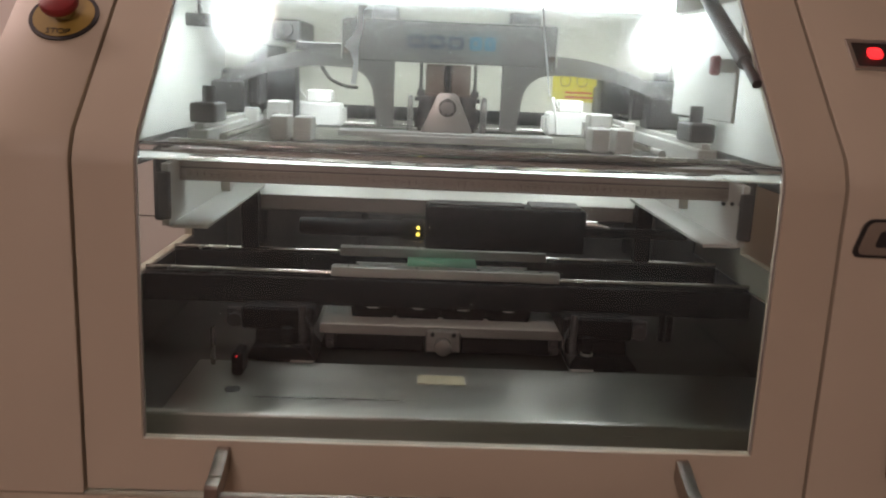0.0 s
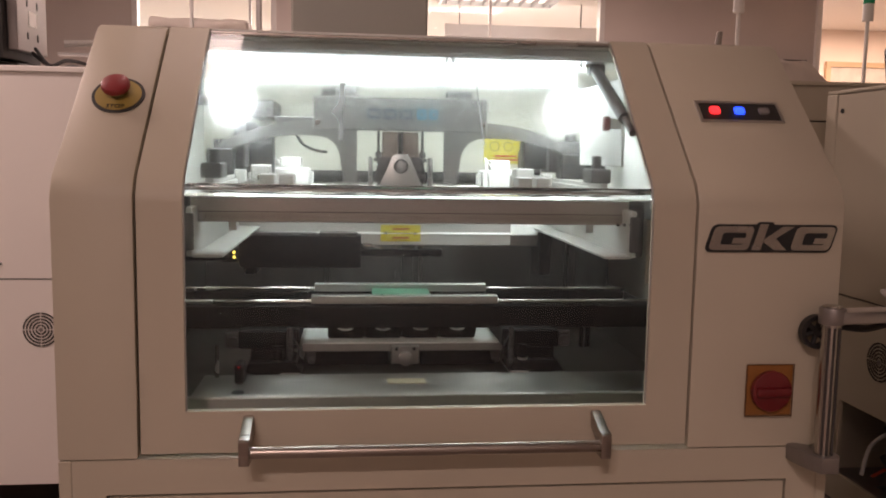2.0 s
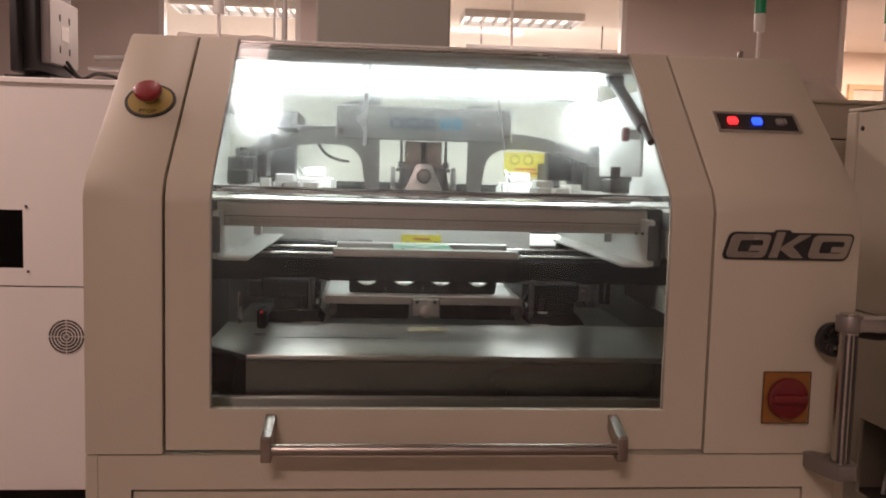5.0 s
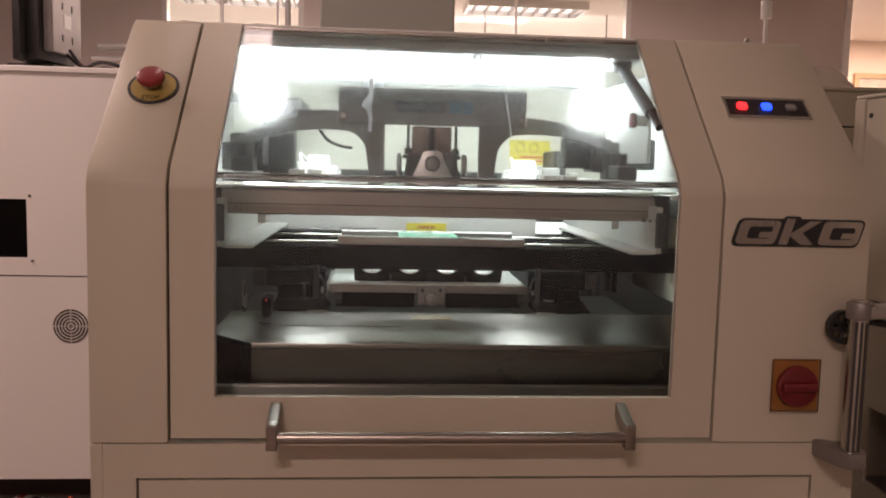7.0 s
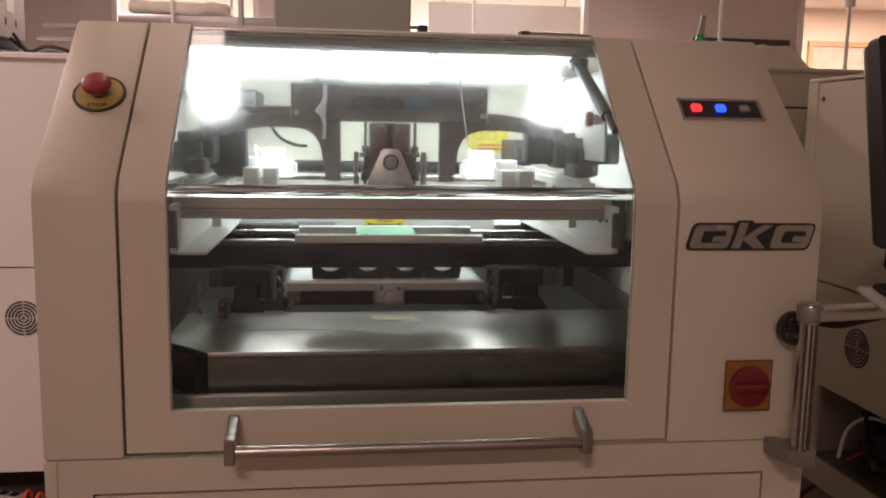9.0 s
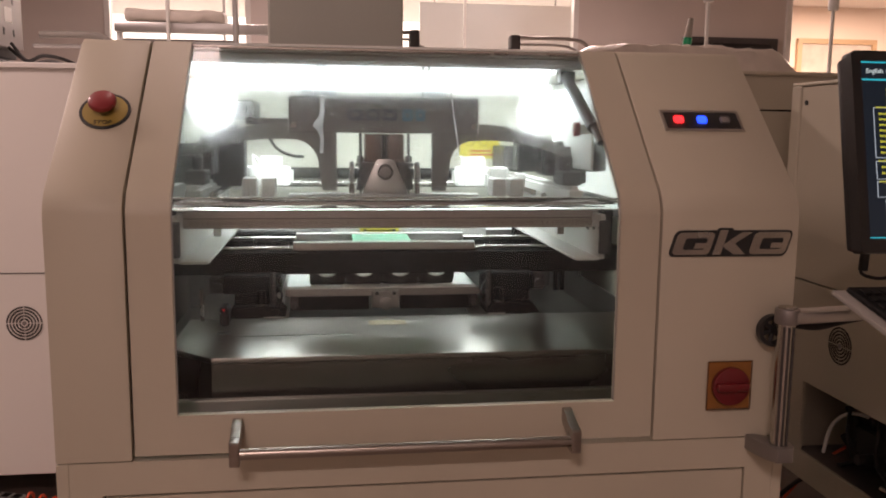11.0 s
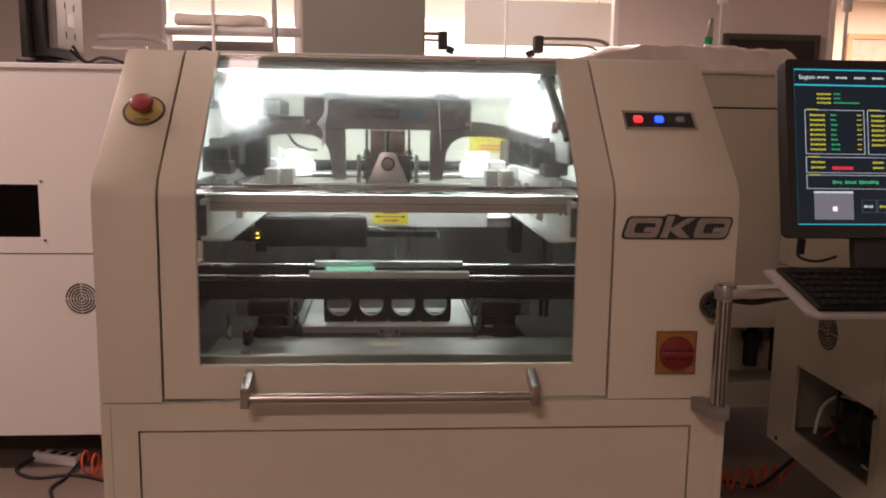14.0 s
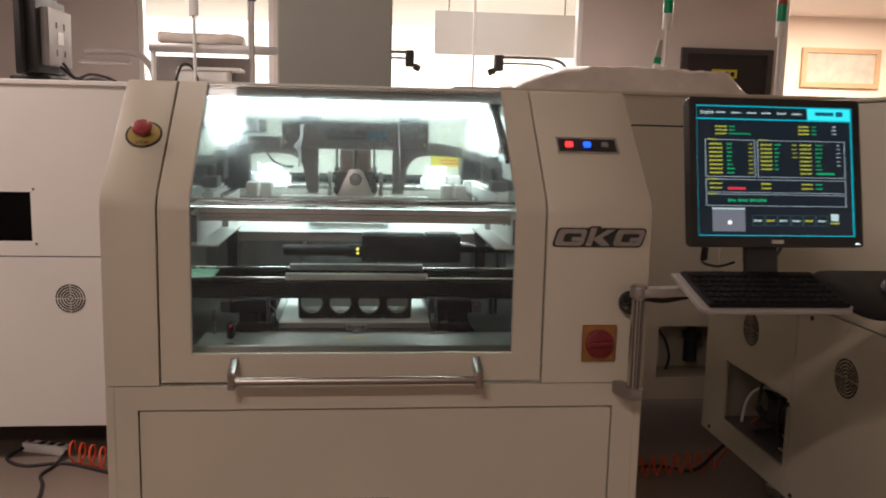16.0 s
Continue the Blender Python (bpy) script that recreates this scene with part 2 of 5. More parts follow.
ORANGE = material("orange_hose", (0.65, 0.09, 0.03), 0.35, vary=0.06)
FILM = material("plastic_sheet", (0.70, 0.64, 0.58), 0.35, vary=0.18, scale=9)
# emission stands in for the light that fills the far room
FAR_GLOW = material("far_room_glow", (0.8, 0.7, 0.65), 0.8, vary=0.10, scale=0.5, emit=(1.0, 0.82, 0.76), power=2.2)
FAR_WALL = material("lit_room_wall", (0.80, 0.68, 0.58), 0.8, vary=0.06, scale=0.7)
BOARD_GREY = material("pale_grey_board", (0.74, 0.72, 0.74), 0.6, vary=0.06, scale=1.5)
SKIN_GREY = material("dark_grey_case", (0.06, 0.055, 0.055), 0.5, vary=0.15, bump=0.2)


# ---- builders ----
def place(ob):
    """Where a thing's or part's own space begins in the world."""
    m = Matrix.Identity(4)
    while ob:
        m = ob.matrix_basis @ m
        ob = ob.parent
    return m


def thing(name, at=(0, 0, 0), label="", category="", group="", kind="", turn=0):
    ob = new(name)
    ob.empty_display_size = 0.05
    ob.matrix_basis = pose(*at, 0, 0, turn)
    return tagged(ob, label, category, group, kind)


def finish(name, bm, mat, smooth=True):
    bmesh.ops.recalc_face_normals(bm, faces=bm.faces)
    me = bpy.data.meshes.new(name)
    bm.to_mesh(me)
    bm.free()
    me.materials.append(mat)
    if smooth:
        me.shade_smooth()
        me.set_sharp_from_angle(angle=radians(32))
    return me


def part(name, bm, mat, parent, label="", local=False):
    """One mesh under a thing or part; the shape is given in world places unless local."""
    if not local:
        bm.transform(place(parent).inverted())
    ob = new(name, finish(name, bm, mat))
    ob.parent = parent
    return tagged(ob, label)


def solid(name, bm, mat, label="", category="", group="", kind="", at=None):
    """A thing that is one mesh; its own space begins at its foot."""
    if at is None:
        co = [v.co for v in bm.verts]
        at = Vector([(min(c[k] for c in co) + max(c[k] for c in co)) / 2 for k in (0, 1)] + [min(c[2] for c in co)])
    bm.transform(Matrix.Translation(-Vector(at)))
    ob = new(name, finish(name, bm, mat))
    ob.matrix_basis = Matrix.Translation(Vector(at))
    return tagged(ob, label, category, group, kind)


def box(x0, x1, y0, y1, z0, z1, b=0.0015, seg=1):
    bm = bmesh.new()
    bmesh.ops.create_cube(bm, size=1)
    for v in bm.verts:
        v.co = Vector((x0 + (v.co.x + 0.5) * (x1 - x0), y0 + (v.co.y + 0.5) * (y1 - y0), z0 + (v.co.z + 0.5) * (z1 - z0)))
    if b:
        bmesh.ops.bevel(bm, geom=bm.edges[:], offset=b, segments=seg, affect="EDGES", profile=0.5)
    return bm


def cyl(p0, p1, r, n=20, r2=None, b=0.0):
    bm = bmesh.new()
    p0, p1 = Vector(p0), Vector(p1)
    bmesh.ops.create_cone(bm, cap_ends=True, segments=n, radius1=r, radius2=r if r2 is None else r2, depth=(p1 - p0).length)
    if b:
        rim = [e for e in bm.edges if abs(abs(e.verts[0].co.z) - (p1 - p0).length / 2) < 1e-6 and abs(e.verts[0].co.z - e.verts[1].co.z) < 1e-6]
        bmesh.ops.bevel(bm, geom=rim, offset=b, segments=2, affect="EDGES", profile=0.5)
    turn = (p1 - p0).to_track_quat("Z", "Y").to_matrix().to_4x4()
    bm.transform(Matrix.Translation((p0 + p1) / 2) @ turn)
    return bm


def prism(points, axis, a0, a1, b=0.0):
    """A flat outline drawn out along an axis. Outline pairs are the other two axes in order."""
    bm = bmesh.new()
    others = [k for k in range(3) if k != axis]

    def at(p, a):
        c = [0, 0, 0]
        c[others[0]], c[others[1]], c[axis] = p[0], p[1], a
        return c
    lo = [bm.verts.new(at(p, a0)) for p in points]
    hi = [bm.verts.new(at(p, a1)) for p in points]
    n = len(points)
    bm.faces.new(lo), bm.faces.new(hi[::-1])
    for k in range(n):
        bm.faces.new((lo[k], hi[k], hi[(k + 1) % n], lo[(k + 1) % n]))
    bmesh.ops.recalc_face_normals(bm, faces=bm.faces)
    if b:
        caps = [e for e in bm.edges if abs(e.verts[0].co[axis] - e.verts[1].co[axis]) < 1e-7]
        bmesh.ops.bevel(bm, geom=caps, offset=b, segments=2, affect="EDGES", profile=0.5)
    return bm


def tube(points, r, n=8, steps=6):
    """A round cable or bar through points, smoothed."""
    P = [Vector(p) for p in points]
    way = []
    for k in range(len(P) - 1):
        a, b, c, d = P[max(k - 1, 0)], P[k], P[k + 1], P[min(k + 2, len(P) - 1)]
        for s in range(steps):
            u = s / steps
            way.append(0.5 * (2 * b + (c - a) * u + (2 * a - 5 * b + 4 * c - d) * u * u + (3 * b - a - 3 * c + d) * u ** 3))
    way.append(P[-1])
    bm = bmesh.new()
    rings = []
    side = None
    for k, p in enumerate(way):
        t = (way[min(k + 1, len(way) - 1)] - way[max(k - 1, 0)]).normalized()
        if side is None:
            side = t.orthogonal().normalized()
        side = (side - t * side.dot(t)).normalized()
        up = t.cross(side)
        rings.append([bm.verts.new(p + r * (math.cos(a) * side + math.sin(a) * up)) for a in [2 * math.pi * i / n for i in range(n)]])
    for u, v in zip(rings, rings[1:]):
        for i in range(n):
            bm.faces.new((u[i], u[(i + 1) % n], v[(i + 1) % n], v[i]))
    bm.faces.new(rings[0][::-1]), bm.faces.new(rings[-1])
    return bm


def joined(*bms):
    out = bmesh.new()
    for b in bms:
        me = bpy.data.meshes.new("tmp")
        b.to_mesh(me)
        out.from_mesh(me)
        b.free()
        bpy.data.meshes.remove(me)
    return out


def ring(outer, inner, axis, a0, a1):
    """A closed band between two outlines with the same count of points."""
    bm = bmesh.new()
    others = [k for k in range(3) if k != axis]

    def at(p, a):
        c = [0, 0, 0]
        c[others[0]], c[others[1]], c[axis] = p[0], p[1], a
        return bm.verts.new(c)
    A, B, C, D = ([at(p, a) for p in o] for o, a in ((outer, a0), (inner, a0), (inner, a1), (outer, a1)))
    n = len(outer)
    for k in range(n):
        m = (k + 1) % n
        for u, v in ((A, B), (B, C), (C, D), (D, A)):
            bm.faces.new((u[k], u[m], v[m], v[k]))
    return bm


def rounded(x0, x1, z0, z1, r, n=5):
    pts = []
    for cx, cz, a0 in ((x1 - r, z1 - r, 0), (x0 + r, z1 - r, 90), (x0 + r, z0 + r, 180), (x1 - r, z0 + r, 270)):
        for k in range(n + 1):
            a = radians(a0 + 90 * k / n)
            pts.append((cx + r * math.cos(a), cz + r * math.sin(a)))
    return pts


def circle(cx, cz, r, n=32):
    return [(cx + r * math.cos(2 * math.pi * k / n), cz + r * math.sin(2 * math.pi * k / n)) for k in range(n)]


def words(text, size, mat, m, parent, name="lettering", thick=0.0003):
    """Raised letters in the built-in font, as a mesh."""
    cu = bpy.data.curves.new("text", "FONT")
    cu.body, cu.size, cu.extrude, cu.align_x, cu.align_y = text, size, thick, "CENTER", "CENTER"
    tmp = new("text_source", cu)
    me = bpy.data.meshes.new_from_object(tmp.evaluated_get(bpy.context.evaluated_depsgraph_get()))
    bpy.data.objects.remove(tmp)
    me.transform(place(parent).inverted() @ m)
    me.materials.append(mat)
    ob = new(name, me)
    ob.parent = parent
    return ob


# ---- the room ----
def room():
    def s(name, bm, mat, label, cat):
        return solid(name, bm, mat, label, cat, kind="structure")
    g = GROUND
    s("floor", box(-7, 9.5, -4.5, 13.2, g - 0.1, g, 0), FLOOR, "worn brown-grey vinyl factory floor", "floor")
    s("ceiling", box(-7, 9.5, -4.5, 13.2, 3.02, 3.12, 0), CEIL, "plain white painted ceiling", "ceiling")
    s("wall_south", box(-7, 9.5, -4.6, -4.5, g, 3.02, 0), WALL, "plain painted wall behind the camera", "wall")
    s("wall_west", box(-7.1, -7, -4.5, 13.2, g, 3.02, 0), WALL, "plain painted side wall", "wall")
    s("wall_east", box(9.5, 9.6, -4.5, 13.2, g, 3.02, 0), WALL, "plain painted side wall", "wall")
    s("wall_north", joined(box(-7, -2.13, 7, 7.12, g, 3.02, 0), box(-0.80, 0.35, 7, 7.12, g, 3.02, 0), box(2.40, 4.62, 7, 7.12, g, 3.02, 0),
                           box(-2.13, -0.80, 7, 7.12, g, 0.9, 0), box(0.35, 2.40, 7, 7.12, g, 0.9, 0)), WALL, "painted partition wall with tall window openings", "wall")
    # this wall gives off its own light as a bright backdrop
    s("wall_far", box(-7, 9.5, 13.2, 13.3, g, 3.02, 0), FAR_GLOW, "glowing wall in place of the lit room beyond", "wall")
    s("wall_lit", box(4.9, 9.5, 10.2, 10.3, g, 3.02, 0), FAR_WALL, "warm lit wall of the next room", "wall")
    s("column", box(-0.275, 0.19, 1.68, 2.14, g, 3.02, 0.006), COLUMN_PAINT, "square grey-green painted concrete column", "column")
    # window frames with a mullion each
    for n, (x0, x1, mull) in enumerate(((-2.13, -0.80, -1.05), (0.35, 2.40, 1.26))):
        w = thing(f"window_{n + 1}", ((x0 + x1) / 2, 7.06, 0.9), "tall window in the partition wall with thin white frame", "window", kind="structure")
        part("window_frame", ring([(x0, 0.9), (x1, 0.9), (x1, 3.02), (x0, 3.02)], [(x0 + 0.05, 0.95), (x1 - 0.05, 0.95), (x1 - 0.05, 2.97), (x0 + 0.05, 2.97)], 1, 6.99, 7.10), WHITE_PLASTIC, w)
        part("mullion", box(mull - 0.012, mull + 0.012, 7.03, 7.06, 0.95, 2.97, 0), WHITE_PLASTIC, w)
        part("pane", box(x0 + 0.05, x1 - 0.05, 7.045, 7.05, 0.95, 2.97, 0), glass_material("window_pane", 0.02), w).visible_shadow = False
    # door post at the lit room
    s("trim", box(4.60, 4.66, 6.97, 7.15, g, 3.02, 0.004), WHITE_PLASTIC, "white painted end post of the partition", "trim")


def ceiling_grid_lamp(x0, x1, y, z):
    lamp = thing("ceiling_light", ((x0 + x1) / 2, y, z), "square ceiling light with a metal louvre grid", "lamp", group="louvre lights of the room beyond")
    part("frame", ring([(x0, y - 0.3), (x1, y - 0.3), (x1, y + 0.3), (x0, y + 0.3)], [(x0 + 0.03, y - 0.27), (x1 - 0.03, y - 0.27), (x1 - 0.03, y + 0.27), (x0 + 0.03, y + 0.27)], 2, z, z + 0.085), ALU, lamp)
    for k in range(9):
        x = x0 + 0.03 + (x1 - x0 - 0.06) * (k + 0.5) / 9
        part("slat", box(x - 0.008, x + 0.008, y - 0.27, y + 0.27, z + 0.005, z + 0.06, 0), FRAME_GREY, lamp)
    part("diffuser", box(x0 + 0.03, x1 - 0.03, y - 0.27, y + 0.27, z + 0.062, z + 0.07, 0), FAR_GLOW, lamp)


# ---- the printer ----
BEND, SLOPE_Y, SLOPE_Z = 1.105, 0.265, 1.370


def outline(inset=0.0, bottom=0.694, back=1.30):
    """The machine's side view: upright front, rounded bend, slope at 45 degrees, flat roof."""
    i, k = inset, inset * 0.414
    pts = [(i, bottom), (i, BEND - 0.02 - k)]
    pts += [(i + 0.004, BEND - 0.007 - k), (i + 0.014, BEND + 0.014 - k)]
    pts += [(SLOPE_Y - 0.006 + k, SLOPE_Z - 0.006 - i), (SLOPE_Y + 0.010 + k, SLOPE_Z + 0.002 - i)]
    pts += [(back, SLOPE_Z + 0.004 - i), (back, bottom)]
    return pts


def band(y_in, x0, x1, z0):
    """A bent sheet of the cover between two insets, from z0 up over the slope."""
    a, b = outline(0.0, z0)[:6], outline(y_in, z0)[:6]
    return prism(a + b[::-1], 0, x0, x1)


def printer():
    p = thing("solder_paste_printer", (0.112, 0.65, GROUND), "cream powder-coated solder paste printer with a clear sloping cover", "machine")
    XL, XR = -0.502, 0.726
    # base cabinet
    # core coloured dark so that the seams round the panel look shaded
    part("base_core", box(XL + 0.004, XR - 0.004, 0.014, 1.30, GROUND + 0.08, 0.680, 0), GAP_SHADE, p)
    part("base_side", box(XL, XL + 0.02, 0.0, 1.30, GROUND + 0.08, 0.6875, 0.002), CREAM, p)
    part("base_side", box(XR - 0.02, XR, 0.0, 1.30, GROUND + 0.08, 0.6875, 0.002), CREAM, p)
    part("base_frame", ring([(XL + 0.02, GROUND + 0.08), (XR - 0.02, GROUND + 0.08), (XR - 0.02, 0.6875), (XL + 0.02, 0.6875)], [(-0.433, -0.02), (0.655, -0.02), (0.655, 0.633), (-0.433, 0.633)], 1, 0.0005, 0.014), CREAM, p)
    part("base_top", box(XL + 0.02, XR - 0.02, 0.014, 1.30, 0.675, 0.6875, 0), CREAM, p)
    panel = ring([(-0.429, -0.016), (0.651, -0.016), (0.651, 0.629), (-0.429, 0.629)], [(-0.03, 0.36), (0.13, 0.36), (0.13, 0.414), (-0.03, 0.414)], 1, 0.001, 0.012)
    part("front_panel", panel, CREAM, p, "removable front panel with a recessed grip")
    part("panel_grip", box(-0.032, 0.132, 0.0125, 0.0135, 0.355, 0.416, 0), BLACK_PLASTIC, p)
    for x in (XL + 0.1, XR - 0.1):
        for y in (0.1, 1.2):
            part("foot", joined(cyl((x, y, GROUND), (x, y, GROUND + 0.02), 0.04), cyl((x, y, GROUND + 0.02), (x, y, GROUND + 0.085), 0.012)), STEEL, p)
    # upper covers
    for nm, x0, x1, s0, s1 in (("left_cover", XL, -0.3845, XL, XL + 0.018), ("right_cover", 0.4815, XR, XR - 0.018, XR)):
        front = outline(0, 0.690)[:6] + [(0.45, SLOPE_Z + 0.004), (0.45, SLOPE_Z - 0.016)] + outline(0.022, 0.690)[:6][::-1]
        cover = part(nm, prism(front, 0, x0, x1, b=0.003), CREAM, p)
        part("cover_side", joined(prism(outline(0.021, 0.690, 0.42), 0, s0 + 0.001, s1 - 0.001), box(s0 + 0.001, s1 - 0.001, 0.42, 0.86, 0.69, 0.83, 0), box(s0 + 0.001, s1 - 0.001, 0.42, 0.86, 1.02, SLOPE_Z - 0.016, 0), box(s0 + 0.001, s1 - 0.001, 0.86, 1.30, 0.69, SLOPE_Z - 0.016, 0)), CREAM, cover, "side sheet with a conveyor port")
        part("cover_roof", box(x0, x1, 0.4505, 1.30, SLOPE_Z - 0.012, SLOPE_Z + 0.004, 0.001), CREAM, cover)
    part("roof", box(-0.384, 0.481, 0.285, 1.30, SLOPE_Z - 0.012, SLOPE_Z + 0.003, 0.001), WHITE_IN, p)
    part("rear_wall", joined(box(-0.48, 0.70, 1.15, 1.30, 1.02, SLOPE_Z - 0.013, 0)), REAR_PAINT, p, "cream rear wall of the printing chamber")
    part("lower_rear_wall", box(-0.48, 0.70, 1.152, 1.30, 0.690, 1.02, 0), REAR_STEEL, p)
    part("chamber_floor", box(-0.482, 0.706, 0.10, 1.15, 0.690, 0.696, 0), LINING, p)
    for w0, w1 in ((-0.483, -0.478), (0.60, 0.605)):
        part("side_lining", box(w0, w1, 0.30, 1.15, 1.062, SLOPE_Z - 0.017, 0), WHITE_IN, p)
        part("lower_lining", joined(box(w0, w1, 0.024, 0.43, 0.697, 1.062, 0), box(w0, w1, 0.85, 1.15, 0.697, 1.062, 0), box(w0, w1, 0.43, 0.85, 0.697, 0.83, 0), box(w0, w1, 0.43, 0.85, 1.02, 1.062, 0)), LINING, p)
    part("front_lip", joined(box(-0.384, 0.481, 0.085, 0.10, 0.690, 0.758, 0.002), box(-0.384, 0.481, 0.03, 0.10, 0.690, 0.70, 0.001)), TRAY_STEEL, p, "stainless lip inside the door")
    # the door: two stiles and a rail, the bent clear sheet in it
    door = part("door", prism([(-0.380, 0.697), (0.477, 0.697), (0.477, 1.080), (0.4095, 1.080), (0.4095, 0.762), (-0.3135, 0.762), (-0.3135, 1.080), (-0.380, 1.080)], 1, 0.0, 0.014), CREAM, p, "front frame of the lift-up door")
    for x0, x1 in ((-0.380, -0.3135), (0.4095, 0.477)):
        part("door_stile", band(0.014, x0, x1, 1.080), CREAM, door)
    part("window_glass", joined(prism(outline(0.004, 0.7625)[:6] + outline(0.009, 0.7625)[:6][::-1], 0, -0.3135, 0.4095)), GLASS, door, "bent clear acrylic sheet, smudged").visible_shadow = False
    for x in (-0.3118, 0.4078):
        part("glass_seal", prism(outline(0.0015, 0.763)[:6] + outline(0.0036, 0.763)[:6][::-1], 0, x - 0.0010, x + 0.0010), TRAY_GREY, door)
    bend = prism([(0.0125 + 0.0045 * math.cos(t * math.pi / 8), BEND - 0.006 + 0.010 * math.sin(t * math.pi / 8)) for t in range(16)], 0, -0.311, 0.407)
    part("bent_fold", bend, LENS, door, "thick fold of the clear sheet").visible_shadow = False
    # unseen strips added behind the door gaps to stop light leaking out
    for x0, x1 in ((-0.3843, -0.3745), (0.4715, 0.4813)):
        part("gap_blocker", prism(outline(0.0146, 0.700)[:6] + outline(0.0206, 0.700)[:6][::-1], 0, x0, x1), GAP_SHADE, p)
    part("glass_edge", box(-0.313, 0.409, 0.266, 0.280, SLOPE_Z - 0.010, SLOPE_Z - 0.004, 0.001), CHROME, door)
    for x in (-0.219, 0.326):
        post = [(-0.0005, 0.755), (-0.012, 0.753), (-0.046, 0.7395), (-0.062, 0.7375), (-0.0655, 0.734), (-0.0655, 0.700), (-0.063, 0.6975), (-0.042, 0.6975), (-0.040, 0.700), (-0.039, 0.716), (-0.0005, 0.730)]
        part("handle_post", prism(post, 0, x - 0.0078, x + 0.0078, b=0.0012), SATIN, door, "square brushed steel handle post")
    part("handle_bar", cyl((-0.2110, -0.053, 0.7145), (0.3180, -0.053, 0.7145), 0.0090, 28), SATIN, door, "round brushed steel handle bar")
    drip = prism([(-0.002, 0), (0.004, 0.0), (0.005, 0.03), (0.003, 0.06), (0.006, 0.10), (0.004, 0.125), (0.010, 0.135), (-0.002, 0.136), (-0.001, 0.10), (-0.004, 0.085), (-0.012, 0.070), (-0.014, 0.062), (-0.006, 0.052), (-0.001, 0.035)], 2, 0, 0.0008)
    drip.transform(Matrix.Translation((-0.083, 0.079, 1.178)) @ pose(0, 0, 0, 45, 0, 0))
    part("glue_run", drip, GLUE, door, "dried glue run on the clear sheet")
    thin = prism([(-0.001, 0), (0.001, 0.0), (0.0015, 0.05), (0.001, 0.11), (0.002, 0.16), (-0.0005, 0.16), (-0.001, 0.09)], 2, 0, 0.0006)
    thin.transform(Matrix.Translation((0.148, 0.075, 1.174)) @ pose(0, 0, 0, 45, 0, 0))
    part("glue_run", thin, GLUE, door)
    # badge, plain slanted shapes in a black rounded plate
    def slant(bm):
        for v in bm.verts:
            v.co.x += 0.30 * (v.co.z - 1.0335)
        return bm
    part("badge_plate", slant(prism(rounded(0.4985, 0.7095, 1.011, 1.0555, 0.010), 1, -0.0025, -0.0003)), INK, p)
    part("badge_plate", slant(prism(rounded(0.572, 0.600, 1.045, 1.0595, 0.004), 1, -0.0024, -0.0004)), INK, p)
    badge = []
    for x0, x1 in ((0.5025, 0.569), (0.639, 0.7055)):
        badge += [ring(rounded(x0, x1, 1.0145, 1.0525, 0.008), rounded(x0 + 0.017, x1 - 0.011, 1.0235, 1.0425, 0.004), 1, -0.0045, -0.0026), box(x0 + 0.036, x1 - 0.002, -0.0046, -0.0027, 1.0245, 1.0345, 0.0005)]
    badge += [box(0.5755, 0.5905, -0.0045, -0.0026, 1.0145, 1.0565, 0.0005), prism([(0.5905, 1.0325), (0.615, 1.0525), (0.6345, 1.0525), (0.6095, 1.0335), (0.6335, 1.0145), (0.613, 1.0145), (0.5905, 1.0275)], 1, -0.0045, -0.0026)]
    for b in badge:
        part("badge_shape", slant(b), CHROME, p)
    # indicator plate on the slope
    on_slope = Matrix.Translation((0, 0, BEND)) @ pose(0, 0, 0, -45, 0, 0)

    def slope_part(name, bm, mat, parent, label=""):
        bm.transform(on_slope)
        return part(name, bm, mat, parent, label)
    lp = slope_part("indicator_plate", box(0.530, 0.672, -0.003, -0.0005, 0.166, 0.209, 0.001), BLACK_PLASTIC, p, "black indicator plate with three square lamps")
    slope_part("indicator_rim", ring([(0.526, 0.163), (0.676, 0.163), (0.676, 0.214), (0.526, 0.214)], [(0.531, 0.167), (0.671, 0.167), (0.671, 0.208), (0.531, 0.208)], 1, -0.0036, -0.0004), ALU, lp)
    for x, m, lab in ((0.556, RED_LED, "lit red lamp"), (0.600, BLUE_LED, "lit blue lamp"), (0.644, OFF_LENS, "unlit grey lamp")):
        slope_part("lamp_button", box(x - 0.0088, x + 0.0088, -0.007, -0.003, 0.1805, 0.1965, 0.004, 2), m, lp, lab)
    # stop button
    es = slope_part("stop_plate", prism(circle(-0.436, 0.194, 0.041), 1, -0.0025, -0.0004), INK, p, "round yellow stop plate with a black rim")
    slope_part("stop_face", prism(circle(-0.436, 0.194, 0.036), 1, -0.0032, -0.0024), STOP_YELLOW, es)
    slope_part("stop_collar", cyl((-0.436, -0.003, 0.197), (-0.436, -0.014, 0.197), 0.013), CHROME, es)
    slope_part("stop_knob", cyl((-0.438, -0.012, 0.199), (-0.438, -0.025, 0.199), 0.0225, 32, b=0.005), RED, es, "red mushroom push button")
    words("STOP", 0.012, INK, on_slope @ Matrix.Translation((-0.436, -0.0036, 0.166)) @ pose(0, 0, 0, 90, 0, 0), es)
    # mains switch
    sw = part("switch_plate", box(0.574, 0.653, -0.006, -0.0005, 0.743, 0.828, 0.002), SWITCH_AMBER, p, "amber mains switch plate")
